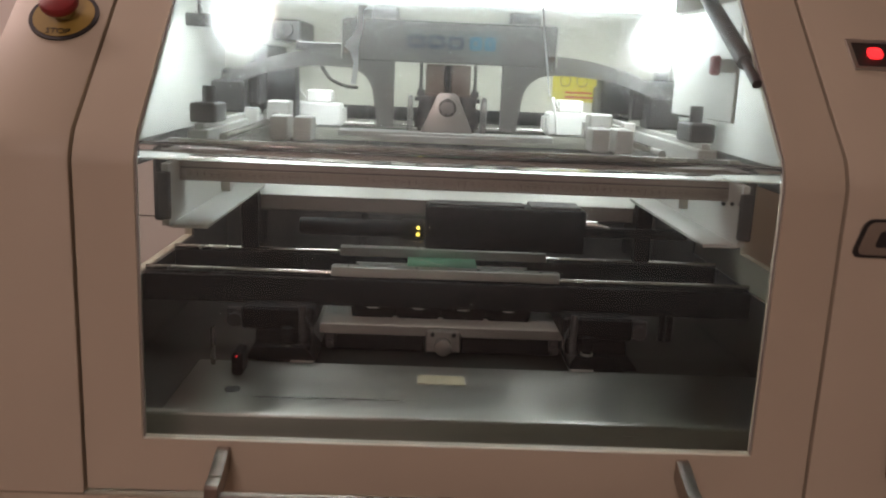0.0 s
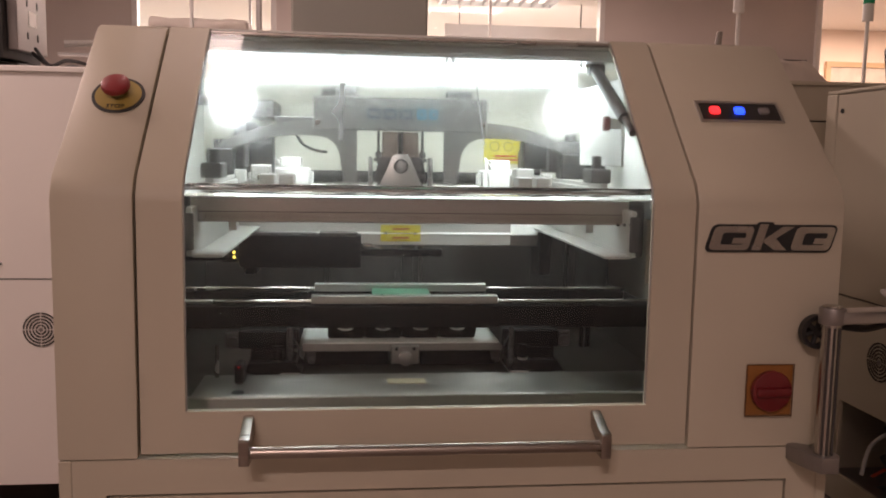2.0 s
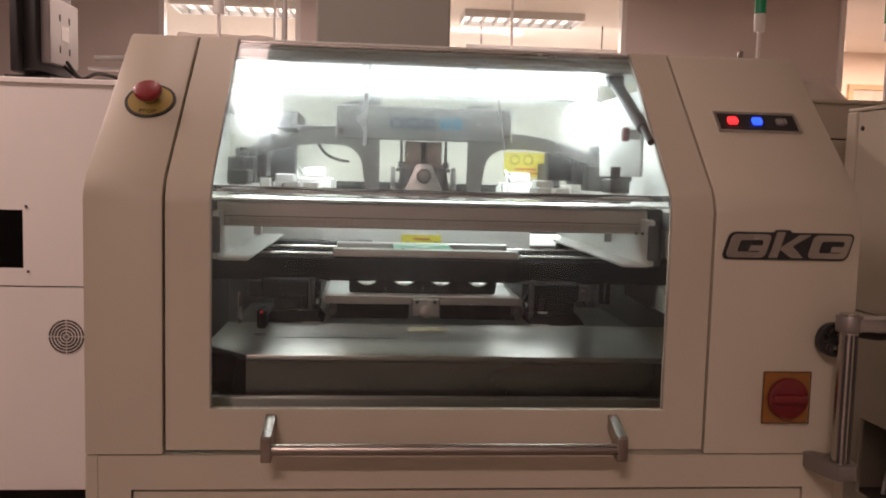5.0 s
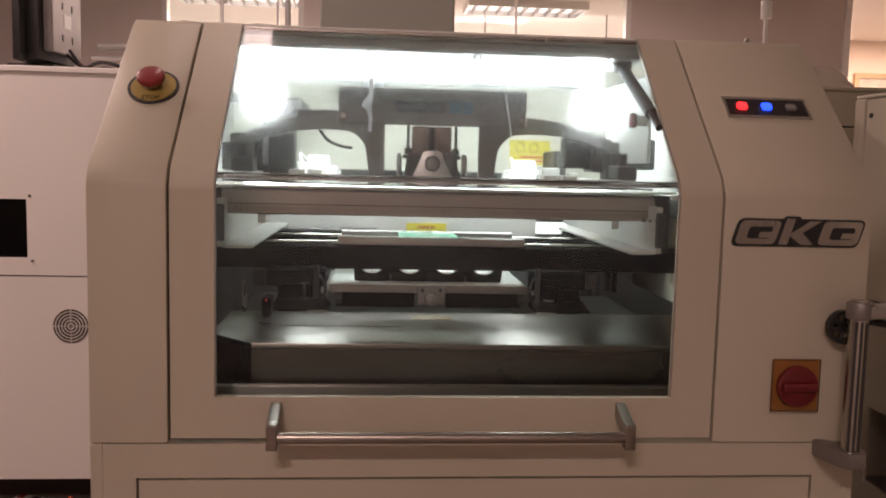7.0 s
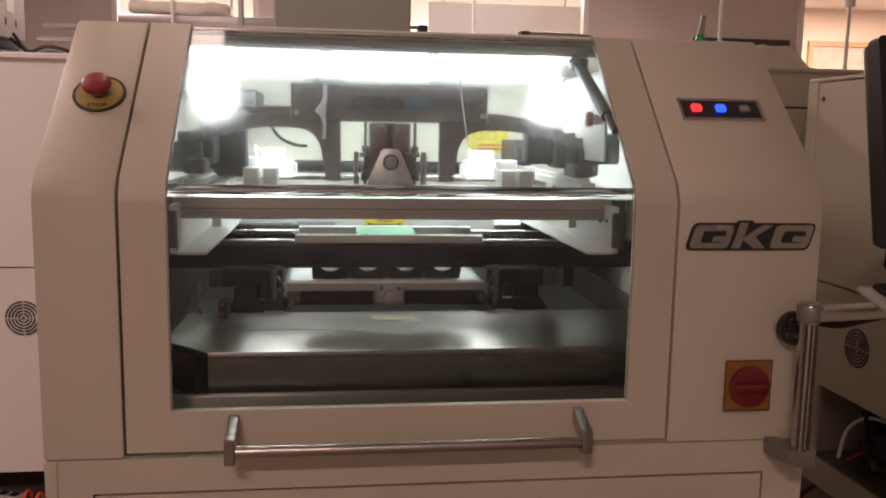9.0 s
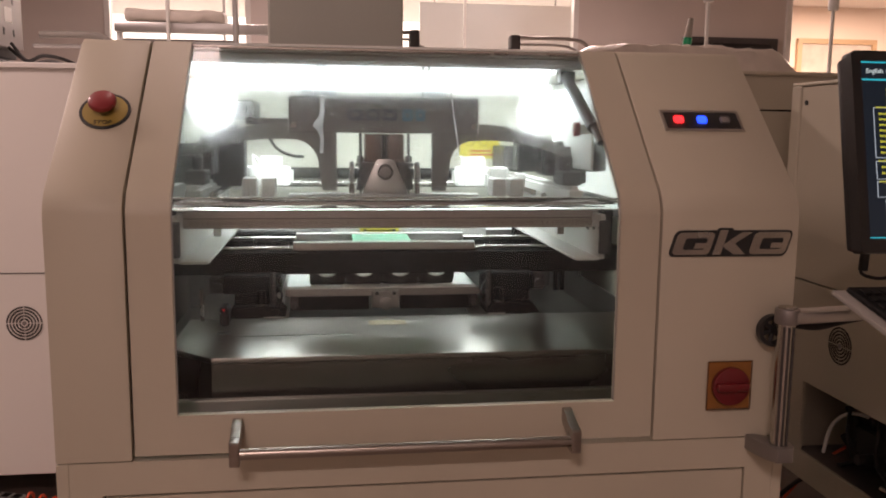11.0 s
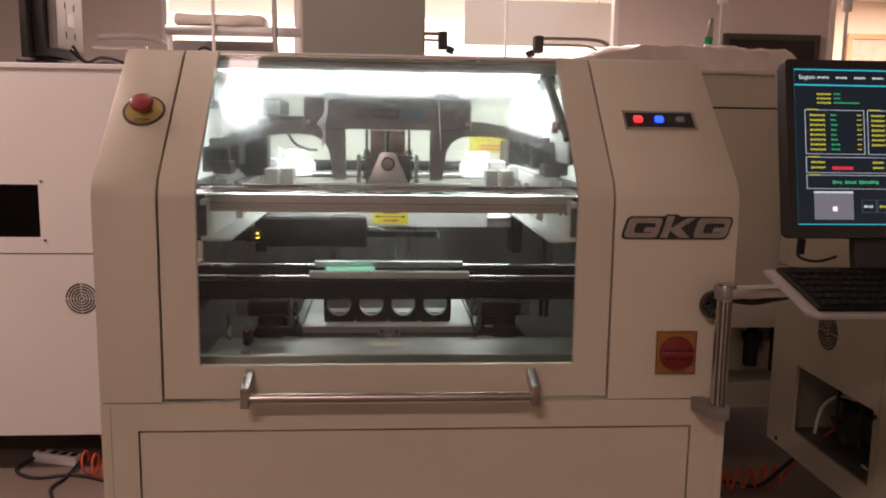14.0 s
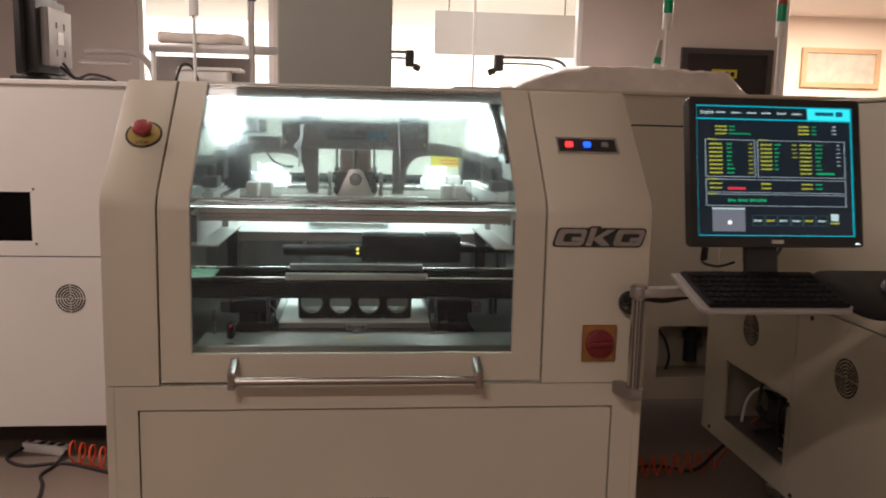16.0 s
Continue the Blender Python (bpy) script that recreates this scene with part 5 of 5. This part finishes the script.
def line_machine_right():
    m = thing("placement_machine", (2.0, 2.4, GROUND), "long cream machine cabinet with an open service hatch", "machine")
    y, x0, x1 = 1.65, 0.45, 3.6
    part("lower_panel", ring([(x0, 0.09), (x1, 0.09), (x1, 1.300), (x0, 1.300)], [(1.388, 0.19), (1.70, 0.19), (1.70, 0.425), (1.388, 0.425)], 1, y, y + 0.012), CREAM, m)
    part("hatch_box", joined(box(1.38, 1.71, y + 0.20, y + 0.21, 0.18, 0.43, 0), box(1.38, 1.71, y + 0.012, y + 0.20, 0.17, 0.185, 0)), CREAM, m)
    part("air_unit", joined(cyl((1.58, y + 0.1, 0.24), (1.58, y + 0.1, 0.34), 0.03), box(1.55, 1.62, y + 0.07, y + 0.13, 0.34, 0.38, 0.004), cyl((1.58, y + 0.1, 0.38), (1.58, y + 0.1, 0.405), 0.018)), BLACK_PLASTIC, m, "air pressure regulator")
    part("hatch_hose", tube([(1.41, y + 0.08, 0.40), (1.45, y + 0.07, 0.34), (1.48, y + 0.09, 0.26), (1.47, y + 0.1, 0.20)], 0.006), CABLE, m)
    part("upper_panel", box(x0, x1, y + 0.002, y + 0.014, 1.306, 1.43, 0.002), CREAM, m)
    part("cabinet_core", joined(box(x0 + 0.01, x1, y + 0.22, 2.9, 0.09, 1.43, 0), box(1.72, x1, y + 0.015, 2.9, 0.09, 1.43, 0), box(x0 + 0.01, 1.37, y + 0.015, 2.9, 0.09, 1.43, 0)), GAP_SHADE, m)
    part("top_sheet", box(x0, x1, y - 0.006, 2.9, 1.43, 1.446, 0.004), CREAM, m)
    for x in (0.6, 1.3, 2.4, 3.4):
        part("levelling_foot", joined(cyl((x, 2.0, GROUND), (x, 2.0, GROUND + 0.03), 0.05), cyl((x, 2.0, GROUND + 0.03), (x, 2.0, 0.1), 0.018)), STEEL, m)


def side_machine():
    """The cabinet whose long side faces the printer's right side."""
    m = thing("reflow_cabinet", (2.0, 0.3, GROUND), "cream machine cabinet with round vents and an open hatch", "machine")
    x, y0, y1 = 1.50, -1.4, 1.39
    part("side_panel", ring([(y0, 0.064), (0.700, 0.064), (0.700, 0.73), (y0, 0.73)], [(y0 + 0.2, 0.2), (y0 + 0.4, 0.2), (y0 + 0.4, 0.3), (y0 + 0.2, 0.3)], 0, x, x + 0.012), CREAM, m)
    part("hatch_panel", ring([(0.705, 0.064), (y1, 0.064), (y1, 0.73), (0.705, 0.73)], [(0.730, 0.155), (1.205, 0.155), (1.205, 0.397), (0.730, 0.397)], 0, x, x + 0.012), CREAM, m)
    part("upper_panel", box(x, x + 0.012, y0, y1 - 0.06, 0.735, 1.372, 0.002), CREAM, m)
    part("corner_post", box(x - 0.004, x + 0.02, y1 - 0.058, y1, 0.735, 1.375, 0.004), CREAM, m)
    part("end_panel", box(x + 0.012, 3.4, y1 - 0.012, y1 - 0.001, 0.064, 1.372, 0.002), CREAM, m)
    part("top_sheet", box(x - 0.002, 3.4, y0, y1, 1.375, 1.387, 0.003), CREAM, m)
    part("cabinet_core", joined(box(x + 0.30, 3.4, y0, y1 - 0.02, 0.07, 1.37, 0), box(x + 0.013, x + 0.30, y0, 0.70, 0.42, 1.37, 0), box(x + 0.013, x + 0.30, 0.7, y1 - 0.02, 0.42, 1.37, 0)), GAP_SHADE, m)
    part("hatch_floor", box(x + 0.012, x + 0.30, 0.70, 1.25, 0.13, 0.15, 0), FRAME_GREY, m)
    part("hatch_rear", box(x + 0.21, x + 0.22, 0.70, 1.25, 0.15, 0.41, 0), SKIN_GREY, m)
    part("valve_body", box(x + 0.10, x + 0.18, 0.90, 1.05, 0.20, 0.30, 0.008), BLACK_PLASTIC, m, "black air valve body")
    part("valve_motor", cyl((x + 0.12, 0.90, 0.25), (x + 0.12, 0.80, 0.25), 0.03, b=0.004), BLACK_PLASTIC, m)
    part("valve_gauge", cyl((x + 0.14, 1.0, 0.30), (x + 0.14, 1.0, 0.36), 0.02, b=0.003), BLACK_PLASTIC, m)
    part("valve_stub", cyl((x + 0.10, 0.95, 0.22), (x + 0.04, 0.95, 0.22), 0.016), SKIN_GREY, m)
    part("valve_nipple", joined(cyl((x + 0.05, 0.80, 0.20), (x + 0.05, 0.74, 0.20), 0.008), cyl((x + 0.05, 0.84, 0.175), (x + 0.05, 0.78, 0.175), 0.008)), CHROME, m)
    part("white_hose", tube([(x + 0.12, 1.02, 0.33), (x + 0.08, 1.06, 0.33), (x + 0.06, 1.12, 0.27), (x + 0.05, 1.14, 0.17)], 0.006), WHITE_PLASTIC, m)
    for k, (dy, dz, r, ln) in enumerate(((0.86, 0.33, 0.018, 0.07), (0.93, 0.34, 0.015, 0.06), (1.08, 0.22, 0.022, 0.08), (0.84, 0.19, 0.012, 0.09), (1.12, 0.30, 0.014, 0.06))):
        part("hose_coupling", joined(cyl((x + 0.08 + 0.015 * k, dy, dz), (x + 0.08 + 0.015 * k, dy - ln * 0.5, dz - ln * 0.4), r, 12, b=0.002), cyl((x + 0.07 + 0.015 * k, dy, dz), (x + 0.05 + 0.015 * k, dy, dz + 0.03), r * 0.6, 10)), SKIN_GREY if k % 2 else BLACK_PLASTIC, m)
    for y0, z0, y1, z1 in ((1.14, 0.36, 0.90, 0.20), (1.10, 0.20, 0.82, 0.30), (0.98, 0.36, 0.78, 0.16)):
        part("black_hose", tube([(x + 0.15, y0, z0), (x + 0.09, y0 * 0.7 + y1 * 0.3, z0 + 0.01), (x + 0.06, (y0 + y1) / 2, (z0 + z1) / 2 - 0.04), (x + 0.11, y1, z1)], 0.006), CABLE, m)
    for y, z in ((1.312, 0.086), (0.66, 0.084), (0.72, 0.38), (0.62, 0.70), (1.30, 1.32)):
        part("rivet", cyl((x, y, z), (x - 0.004, y, z), 0.008, 10), INK, m)
    fan_grille(m, (x, 1.02, 0.565), 0.062, True)
    fan_grille(m, (x, 0.412, 0.565), 0.062, True)
    for y in (-1.2, 0.0, 1.2):
        part("levelling_foot", joined(cyl((1.75, y, GROUND), (1.75, y, GROUND + 0.03), 0.05), cyl((1.75, y, GROUND + 0.03), (1.75, y, 0.09), 0.018)), STEEL, m)


def tower_light(x, y, z0, top):
    t = thing("signal_tower", (x, y, z0), "signal tower with red and green lenses on a thin pole", "signal light", group="signal towers")
    part("foot", cyl((x, y, z0), (x, y, z0 + 0.02), 0.025, 16, r2=0.012), BLACK_PLASTIC, t)
    part("pole", cyl((x, y, z0 + 0.02), (x, y, top), 0.008, 12), WHITE_PLASTIC, t)
    part("lamp_base", cyl((x, y, top), (x, y, top + 0.075), 0.022, 20, b=0.003), WHITE_PLASTIC, t)
    part("green_lens", cyl((x, y, top + 0.075), (x, y, top + 0.155), 0.023, 20), GREEN_LENS, t)
    part("red_lens", cyl((x, y, top + 0.155), (x, y, top + 0.215), 0.023, 20), RED_LENS, t)
    part("cap", cyl((x, y, top + 0.215), (x, y, top + 0.226), 0.022, 20), WHITE_PLASTIC, t)
    return t


def background_things():
    tower_light(1.532, 2.16, 1.446, 1.768)
    tower_light(2.105, 2.16, 1.446, 1.750)
    tower_light(-0.70, 2.20, 1.425, 1.755)
    # pole and cross bar of a feeder stand over the left machine
    f = thing("feeder_stand", (-0.6, 2.2, 1.425), "grey metal stand carrying a folded sheet", "stand")
    part("post", cyl((-0.438, 2.2, 1.425), (-0.438, 2.2, 1.83), 0.012), ALU, f)
    part("post_top", cyl((-0.438, 2.2, 1.83), (-0.438, 2.2, 2.1), 0.02), SKIN_GREY, f)
    part("cross_bar", box(-0.91, -0.31, 2.21, 2.24, 1.590, 1.632, 0.006, 2), ALU, f)
    part("side_post", cyl((-0.895, 2.24, 1.425), (-0.895, 2.24, 1.60), 0.012), WHITE_PLASTIC, f)
    sheet = box(-0.87, -0.48, 2.2, 2.34, 1.633, 1.682, 0.018, 3)
    bmesh.ops.subdivide_edges(sheet, edges=sheet.edges[:], cuts=5, use_grid_fill=True)
    for v in sheet.verts:
        v.co += Vector((0, 0.010 * noise.noise(v.co * 22), 0.014 * noise.noise(v.co * 17 + Vector((3, 1, 2)))))
    part("folded_sheet", sheet, FILM, f)
    part("feeder_body", box(-0.93, -0.47, 2.43, 2.60, 1.455, 1.588, 0.006), FRAME_GREY, f)
    part("feeder_box", joined(box(-0.80, -0.56, 2.26, 2.4, 1.425, 1.515, 0.006), box(-0.79, -0.50, 2.25, 2.42, 1.515, 1.53, 0.003)), WHITE_PLASTIC, f)
    part("stand_cable", tube([(-0.80, 2.22, 1.43), (-0.76, 2.2, 1.53), (-0.71, 2.2, 1.52), (-0.68, 2.22, 1.43)], 0.006), CABLE, f)
    # old monitor seen from behind
    o = thing("rear_monitor", (-1.27, 1.85, 1.425), "black monitor seen from its side, with grey rear plate", "monitor", turn=0)
    o.matrix_basis = pose(-1.285, 1.85, 1.425, 0, 0, 87)
    part("panel", box(-0.19, 0.19, -0.03, -0.004, 0.02, 0.36, 0.006, 2), BLACK_PLASTIC, o, local=True)
    part("rear_shell", box(-0.15, 0.15, -0.075, -0.03, 0.03, 0.33, 0.008, 2), BLACK_PLASTIC, o, local=True)
    part("rear_plate", box(-0.12, 0.12, -0.11, -0.077, 0.06, 0.29, 0.003), FRAME_GREY, o, "grey steel mounting plate", local=True)
    part("plate_window", box(-0.03, 0.03, -0.1115, -0.1102, 0.15, 0.20, 0), WHITE_PLASTIC, o, local=True)
    for x, z in ((-0.04, 0.225), (0.04, 0.225), (-0.04, 0.115), (0.04, 0.115)):
        part("plate_slot", box(x - 0.005, x + 0.005, -0.1115, -0.1102, z - 0.012, z + 0.012, 0), INK, o, local=True)
    part("foot", box(-0.10, 0.10, -0.10, 0.06, 0.0, 0.02, 0.004), BLACK_PLASTIC, o, local=True)
    c = thing("monitor_leads", (-1.05, 1.78, 1.425), "black leads lying on the machine top", "cable")
    part("lead", tube([(-1.16, 1.82, 1.50), (-1.10, 1.78, 1.44), (-1.04, 1.76, 1.455), (-0.98, 1.76, 1.447), (-0.94, 1.80, 1.428)], 0.006), CABLE, c)
    part("lead", tube([(-1.18, 1.84, 1.49), (-1.10, 1.80, 1.435), (-1.03, 1.80, 1.44), (-0.97, 1.78, 1.428)], 0.006), CABLE, c)
    # curved white hood further back on the left machine
    w = thing("hood", (-1.0, 2.55, 1.425), "white curved plastic arm on the machine top", "bracket")
    part("arm", tube([(-1.28, 2.5, 1.60), (-1.12, 2.5, 1.605), (-1.02, 2.5, 1.59), (-0.965, 2.5, 1.53), (-0.945, 2.5, 1.425)], 0.015, 12), TRAY_GREY, w)
    part("rail", box(-1.30, -1.06, 2.46, 2.49, 1.545, 1.560, 0.003), ALU, w)
    part("base", box(-1.00, -0.86, 2.45, 2.60, 1.425, 1.447, 0.004), WHITE_PLASTIC, w)

    # film covered heap on the right machine
    hp = bmesh.new()
    bmesh.ops.create_grid(hp, x_segments=40, y_segments=16, size=0.5)
    for v in hp.verts:
        u, d = v.co.x * 2, v.co.y * 2
        edge = max(0.0, 1 - abs(u) ** 4) * max(0.0, 1 - abs(d) ** 4)
        crease = 0.014 * noise.noise(Vector((u * 7, d * 5, 0.3))) + 0.008 * noise.noise(Vector((u * 21, d * 9, 2)))
        rise = 1 / (1 + math.exp(-(u + 0.62) * 9))
        h = (0.035 + 0.098 * rise - 0.012 * u) * min(1, edge * 2.2) + crease * min(1, edge * 3)
        v.co = Vector((1.32 + u * 0.61, 2.3 + d * 0.30, 1.447 + max(h, 0.0)))
    solid("plastic_sheet", hp, FILM, "crumpled translucent plastic sheet over stored parts", "plastic sheet", at=(1.32, 2.3, 1.447))
    b = thing("picture_frame", (7.19, 10.19, 2.0), "wooden framed certificate on the lit wall", "picture")
    part("frame", ring([(6.58, 2.0), (7.80, 2.0), (7.80, 2.57), (6.58, 2.57)], [(6.65, 2.07), (7.73, 2.07), (7.73, 2.50), (6.65, 2.50)], 1, 10.14, 10.2), PICTURE_WOOD, b)
    part("sheet", box(6.65, 7.73, 10.17, 10.19, 2.07, 2.50, 0), PAPER, b)
    t = thing("dark_board", (4.0, 6.95, 1.2), "dark framed board on the partition wall", "board")
    part("frame", ring([(3.49, 1.2), (4.50, 1.2), (4.50, 2.18), (3.49, 2.18)], [(3.55, 1.26), (4.44, 1.26), (4.44, 2.12), (3.55, 2.12)], 1, 6.94, 6.995), SKIN_GREY, t)
    part("field", box(3.55, 4.44, 6.96, 6.985, 1.26, 2.12, 0), BLACK_PLASTIC, t)
    for k in range(3):
        part("notice_mark", box(3.90 + 0.065 * k, 3.94 + 0.065 * k, 6.926, 6.9295, 1.89, 1.935, 0), INK, t)
    part("notice", box(3.82, 4.10, 6.93, 6.938, 1.87, 1.96, 0), YELLOW, t)
    # swing arms over the machines
    for ax, ay, az, sgn, foot in ((0.32, 2.6, 1.645, 1, GROUND), (0.79, 2.6, 1.635, -1, 1.446)):
        arm = thing("swing_arm", (ax - sgn * 0.40, ay, foot), "small grey swing arm with a clamp head", "bracket", group="swing arms")
        part("arm", tube([(ax - sgn * 0.40, ay, az - 0.12), (ax - sgn * 0.37, ay, az - 0.04), (ax - sgn * 0.30, ay, az + 0.008), (ax - sgn * 0.1, ay, az + 0.014), (ax, ay, az + 0.014)], 0.009), FRAME_GREY, arm)
        part("lower_arm", tube([(ax - sgn * 0.33, ay - 0.02, az - 0.07), (ax - sgn * 0.25, ay - 0.02, az - 0.025), (ax - sgn * 0.1, ay - 0.02, az - 0.018), (ax, ay - 0.02, az - 0.02)], 0.006), FRAME_GREY, arm)
        part("head", joined(box(ax - 0.022, ax + 0.022, ay - 0.04, ay + 0.04, az - 0.060, az + 0.024, 0.008, 2), cyl((ax + sgn * 0.020, ay, az - 0.055), (ax + sgn * 0.055, ay, az - 0.07), 0.018, 14, b=0.003)), SKIN_GREY, arm, "dark clamp head")
        part("stem", cyl((ax - sgn * 0.40, ay, foot), (ax - sgn * 0.40, ay, az - 0.11), 0.012), FRAME_GREY, arm)
    bt = thing("slim_bottle", (1.70, 2.78, 1.446), "slim pale bottle with a green band", "bottle")
    part("body", cyl((1.70, 2.78, 1.446), (1.715, 2.78, 1.655), 0.020, 20, b=0.003), WHITE_PLASTIC, bt)
    part("band", cyl((1.715, 2.78, 1.655), (1.719, 2.78, 1.690), 0.021, 20), GREEN_LENS, bt, "green band")
    part("neck", cyl((1.719, 2.78, 1.690), (1.730, 2.78, 1.785), 0.018, 20, r2=0.013, b=0.003), TRAY_GREY, bt)
    hb = thing("hanging_board", (1.95, 9.0, 2.20), "pale grey board hanging in the room beyond", "board")
    part("panel", box(1.02, 2.90, 9.0, 9.03, 2.20, 2.74, 0.004), BOARD_GREY, hb)
    for x in (1.2, 2.7):
        part("hanger", cyl((x, 9.015, 2.74), (x, 9.015, 3.02), 0.008, 8), SKIN_GREY, hb)


def floor_things():
    g = GROUND
    p = thing("power_strip", (-1.27, 1.74, g), "white mains power strip lying on the floor", "power strip")
    p.matrix_basis = pose(-1.27, 1.74, g, 0, 0, -18)
    part("body", box(-0.10, 0.10, -0.025, 0.025, 0.0, 0.042, 0.005, 2), WHITE_PLASTIC, p, local=True)
    part("switch", box(-0.085, -0.06, -0.012, 0.012, 0.042, 0.047, 0.002), RED, p, local=True)
    for k in range(3):
        part("socket", box(-0.03 + 0.045 * k, 0.0 + 0.045 * k, -0.016, 0.016, 0.042, 0.0435, 0.001), BLACK_PLASTIC, p, local=True)

    def coil(x0, y0, x1, y1, r, turns):
        pts = []
        for k in range(turns * 8 + 1):
            u, a = k / (turns * 8), 2 * math.pi * k / 8
            pts.append((x0 + (x1 - x0) * u + r * 0.3 * math.cos(a), y0 + (y1 - y0) * u + r * 0.6 * math.cos(a), g + 0.006 + r * (1 + math.sin(a))))
        return tube(pts, 0.005, 6, 2)
    a = thing("air_hose", (-1.0, 1.55, g), "orange coiled air hose on the floor", "hose", group="orange air hoses")
    part("coil", coil(-1.13, 1.62, -0.80, 1.45, 0.045, 7), ORANGE, a)
    b = thing("air_hose", (1.5, 1.45, g), "orange coiled air hose on the floor", "hose", group="orange air hoses")
    part("coil", coil(1.22, 1.35, 1.60, 1.42, 0.040, 7), ORANGE, b)
    part("lead", tube([(1.60, 1.42, g + 0.04), (1.62, 1.30, 0.05), (1.60, 1.10, 0.20)], 0.005), ORANGE, b)
    c = thing("floor_cable", (-1.2, 1.45, g), "black mains cable lying on the floor", "cable", group="floor cables")
    part("lead", tube([(-1.17, 1.70, g + 0.02), (-1.18, 1.58, g + 0.008), (-1.20, 1.48, g + 0.007), (-1.16, 1.38, g + 0.007), (-1.13, 1.22, g + 0.007), (-1.15, 0.9, g + 0.007)], 0.007), CABLE, c)
    part("lead", tube([(-1.36, 1.76, g + 0.02), (-1.40, 1.66, g + 0.008), (-1.30, 1.58, g + 0.007), (-1.15, 1.60, g + 0.007), (-0.95, 1.50, g + 0.007), (-0.8, 1.42, g + 0.007)], 0.007), CABLE, c)
    d = thing("floor_cable", (1.4, 1.35, g), "black mains cable lying on the floor", "cable", group="floor cables")
    part("lead", tube([(1.16, 1.45, g + 0.007), (1.36, 1.45, g + 0.007), (1.48, 1.38, g + 0.02), (1.53, 1.2, 0.06), (1.60, 1.0, 0.20)], 0.008), CABLE, d)


room()
ceiling_grid_lamp(0.92, 2.30, 8.6, 2.935)
ceiling_grid_lamp(-2.35, -0.95, 8.6, 2.935)
printer()
stencil_frame()
HEAD = print_head()
LIFT = lift_table()
TABLE = support_table()
BOARD = circuit_board()
GANTRY, EYE_HEAD, RING_LIGHT = vision_unit()
monitor_arm()
monitor()
keyboard()
line_machine_left()
line_machine_right()
side_machine()
background_things()
floor_things()


def motions():
    def slide(ob, rows):
        base = ob.matrix_basis.copy()
        walk(ob, [(t, Matrix.Translation((dx, dy, dz)) @ base) for t, dx, dy, dz in rows])
    down = -0.117
    lift = [(0, down), (2.6, down), (2.75, -0.104), (3.0, -0.053), (3.25, -0.008), (3.4, 0), (11.95, 0), (12.1, -0.010), (12.3, -0.048), (12.5, -0.089), (12.7, -0.111), (12.9, down), (16, down)]
    slide(LIFT, [(t, 0, 0, z) for t, z in lift])
    table = [r for r in lift if r[0] < 16] + [(13.4, down), (13.6, down - 0.014), (13.8, down - 0.034), (14.0, down - 0.037), (16, down - 0.037)]
    slide(TABLE, [(t, 0, 0, z) for t, z in table])
    board = [(0, 0, down - 0.012), (1.8, 0, down - 0.012), (2.3, 0, down)] + [(t, 0, z) for t, z in lift if 2.5 < t < 13] + [
        (13.25, 0, down), (13.5, 0, down - 0.012), (13.75, 0, down - 0.012), (13.85, -0.03, down - 0.012), (14.0, -0.10, down - 0.012), (14.2, -0.198, down - 0.012), (14.4, -0.268, down - 0.012), (14.6, -0.36, down - 0.012), (14.8, -0.43, down - 0.012), (15.0, -0.46, down - 0.012), (16, -0.47, down - 0.012)]
    slide(BOARD, [(t, x, 0, z) for t, x, z in board])
    slide(HEAD, [(0, 0, 0, 0), (4.1, 0, 0, 0), (4.5, 0, -0.02, 0), (6.5, 0, -0.150, 0), (7.0, 0, -0.171, 0), (7.5, 0, -0.192, 0), (8.0, 0, -0.220, 0), (8.3, 0, -0.223, 0), (16, 0, -0.223, 0)])
    gantry = [(0, 0), (1.6, 0), (1.7, 0.04), (1.8, 0.10), (2.0, 0.185), (2.2, 0.195), (13.9, 0.195), (14.1, 0.175), (14.25, 0.13), (14.4, 0.07), (14.6, 0.015), (14.8, 0), (16, 0)]
    slide(GANTRY, [(t, 0, y, 0) for t, y in gantry])
    across = [(0, 0), (0.3, 0.003), (0.6, -0.055), (0.9, -0.097), (1.2, -0.107), (1.5, -0.129), (1.6, -0.132), (1.7, -0.155), (1.8, -0.26), (2.0, -0.342), (2.2, -0.357), (13.9, -0.357), (14.0, -0.31), (14.2, -0.234), (14.4, -0.155), (14.6, -0.05), (14.8, 0.03), (15.0, 0.054), (16, 0.054)]
    ts = sorted({t for t, _ in gantry} | {t for t, _ in across})
    slide(EYE_HEAD, [(t, float(np.interp(t, [a for a, _ in across], [b for _, b in across])), float(np.interp(t, [a for a, _ in gantry], [b for _, b in gantry])), 0) for t in ts])
    slide(RING_LIGHT, [(0, 0, 0, 0), (0.1, 0, 0, 0), (0.25, 0, -0.02, -0.030), (1.6, 0, -0.02, -0.030), (1.75, 0, 0, 0), (16, 0, 0, 0)])


motions()
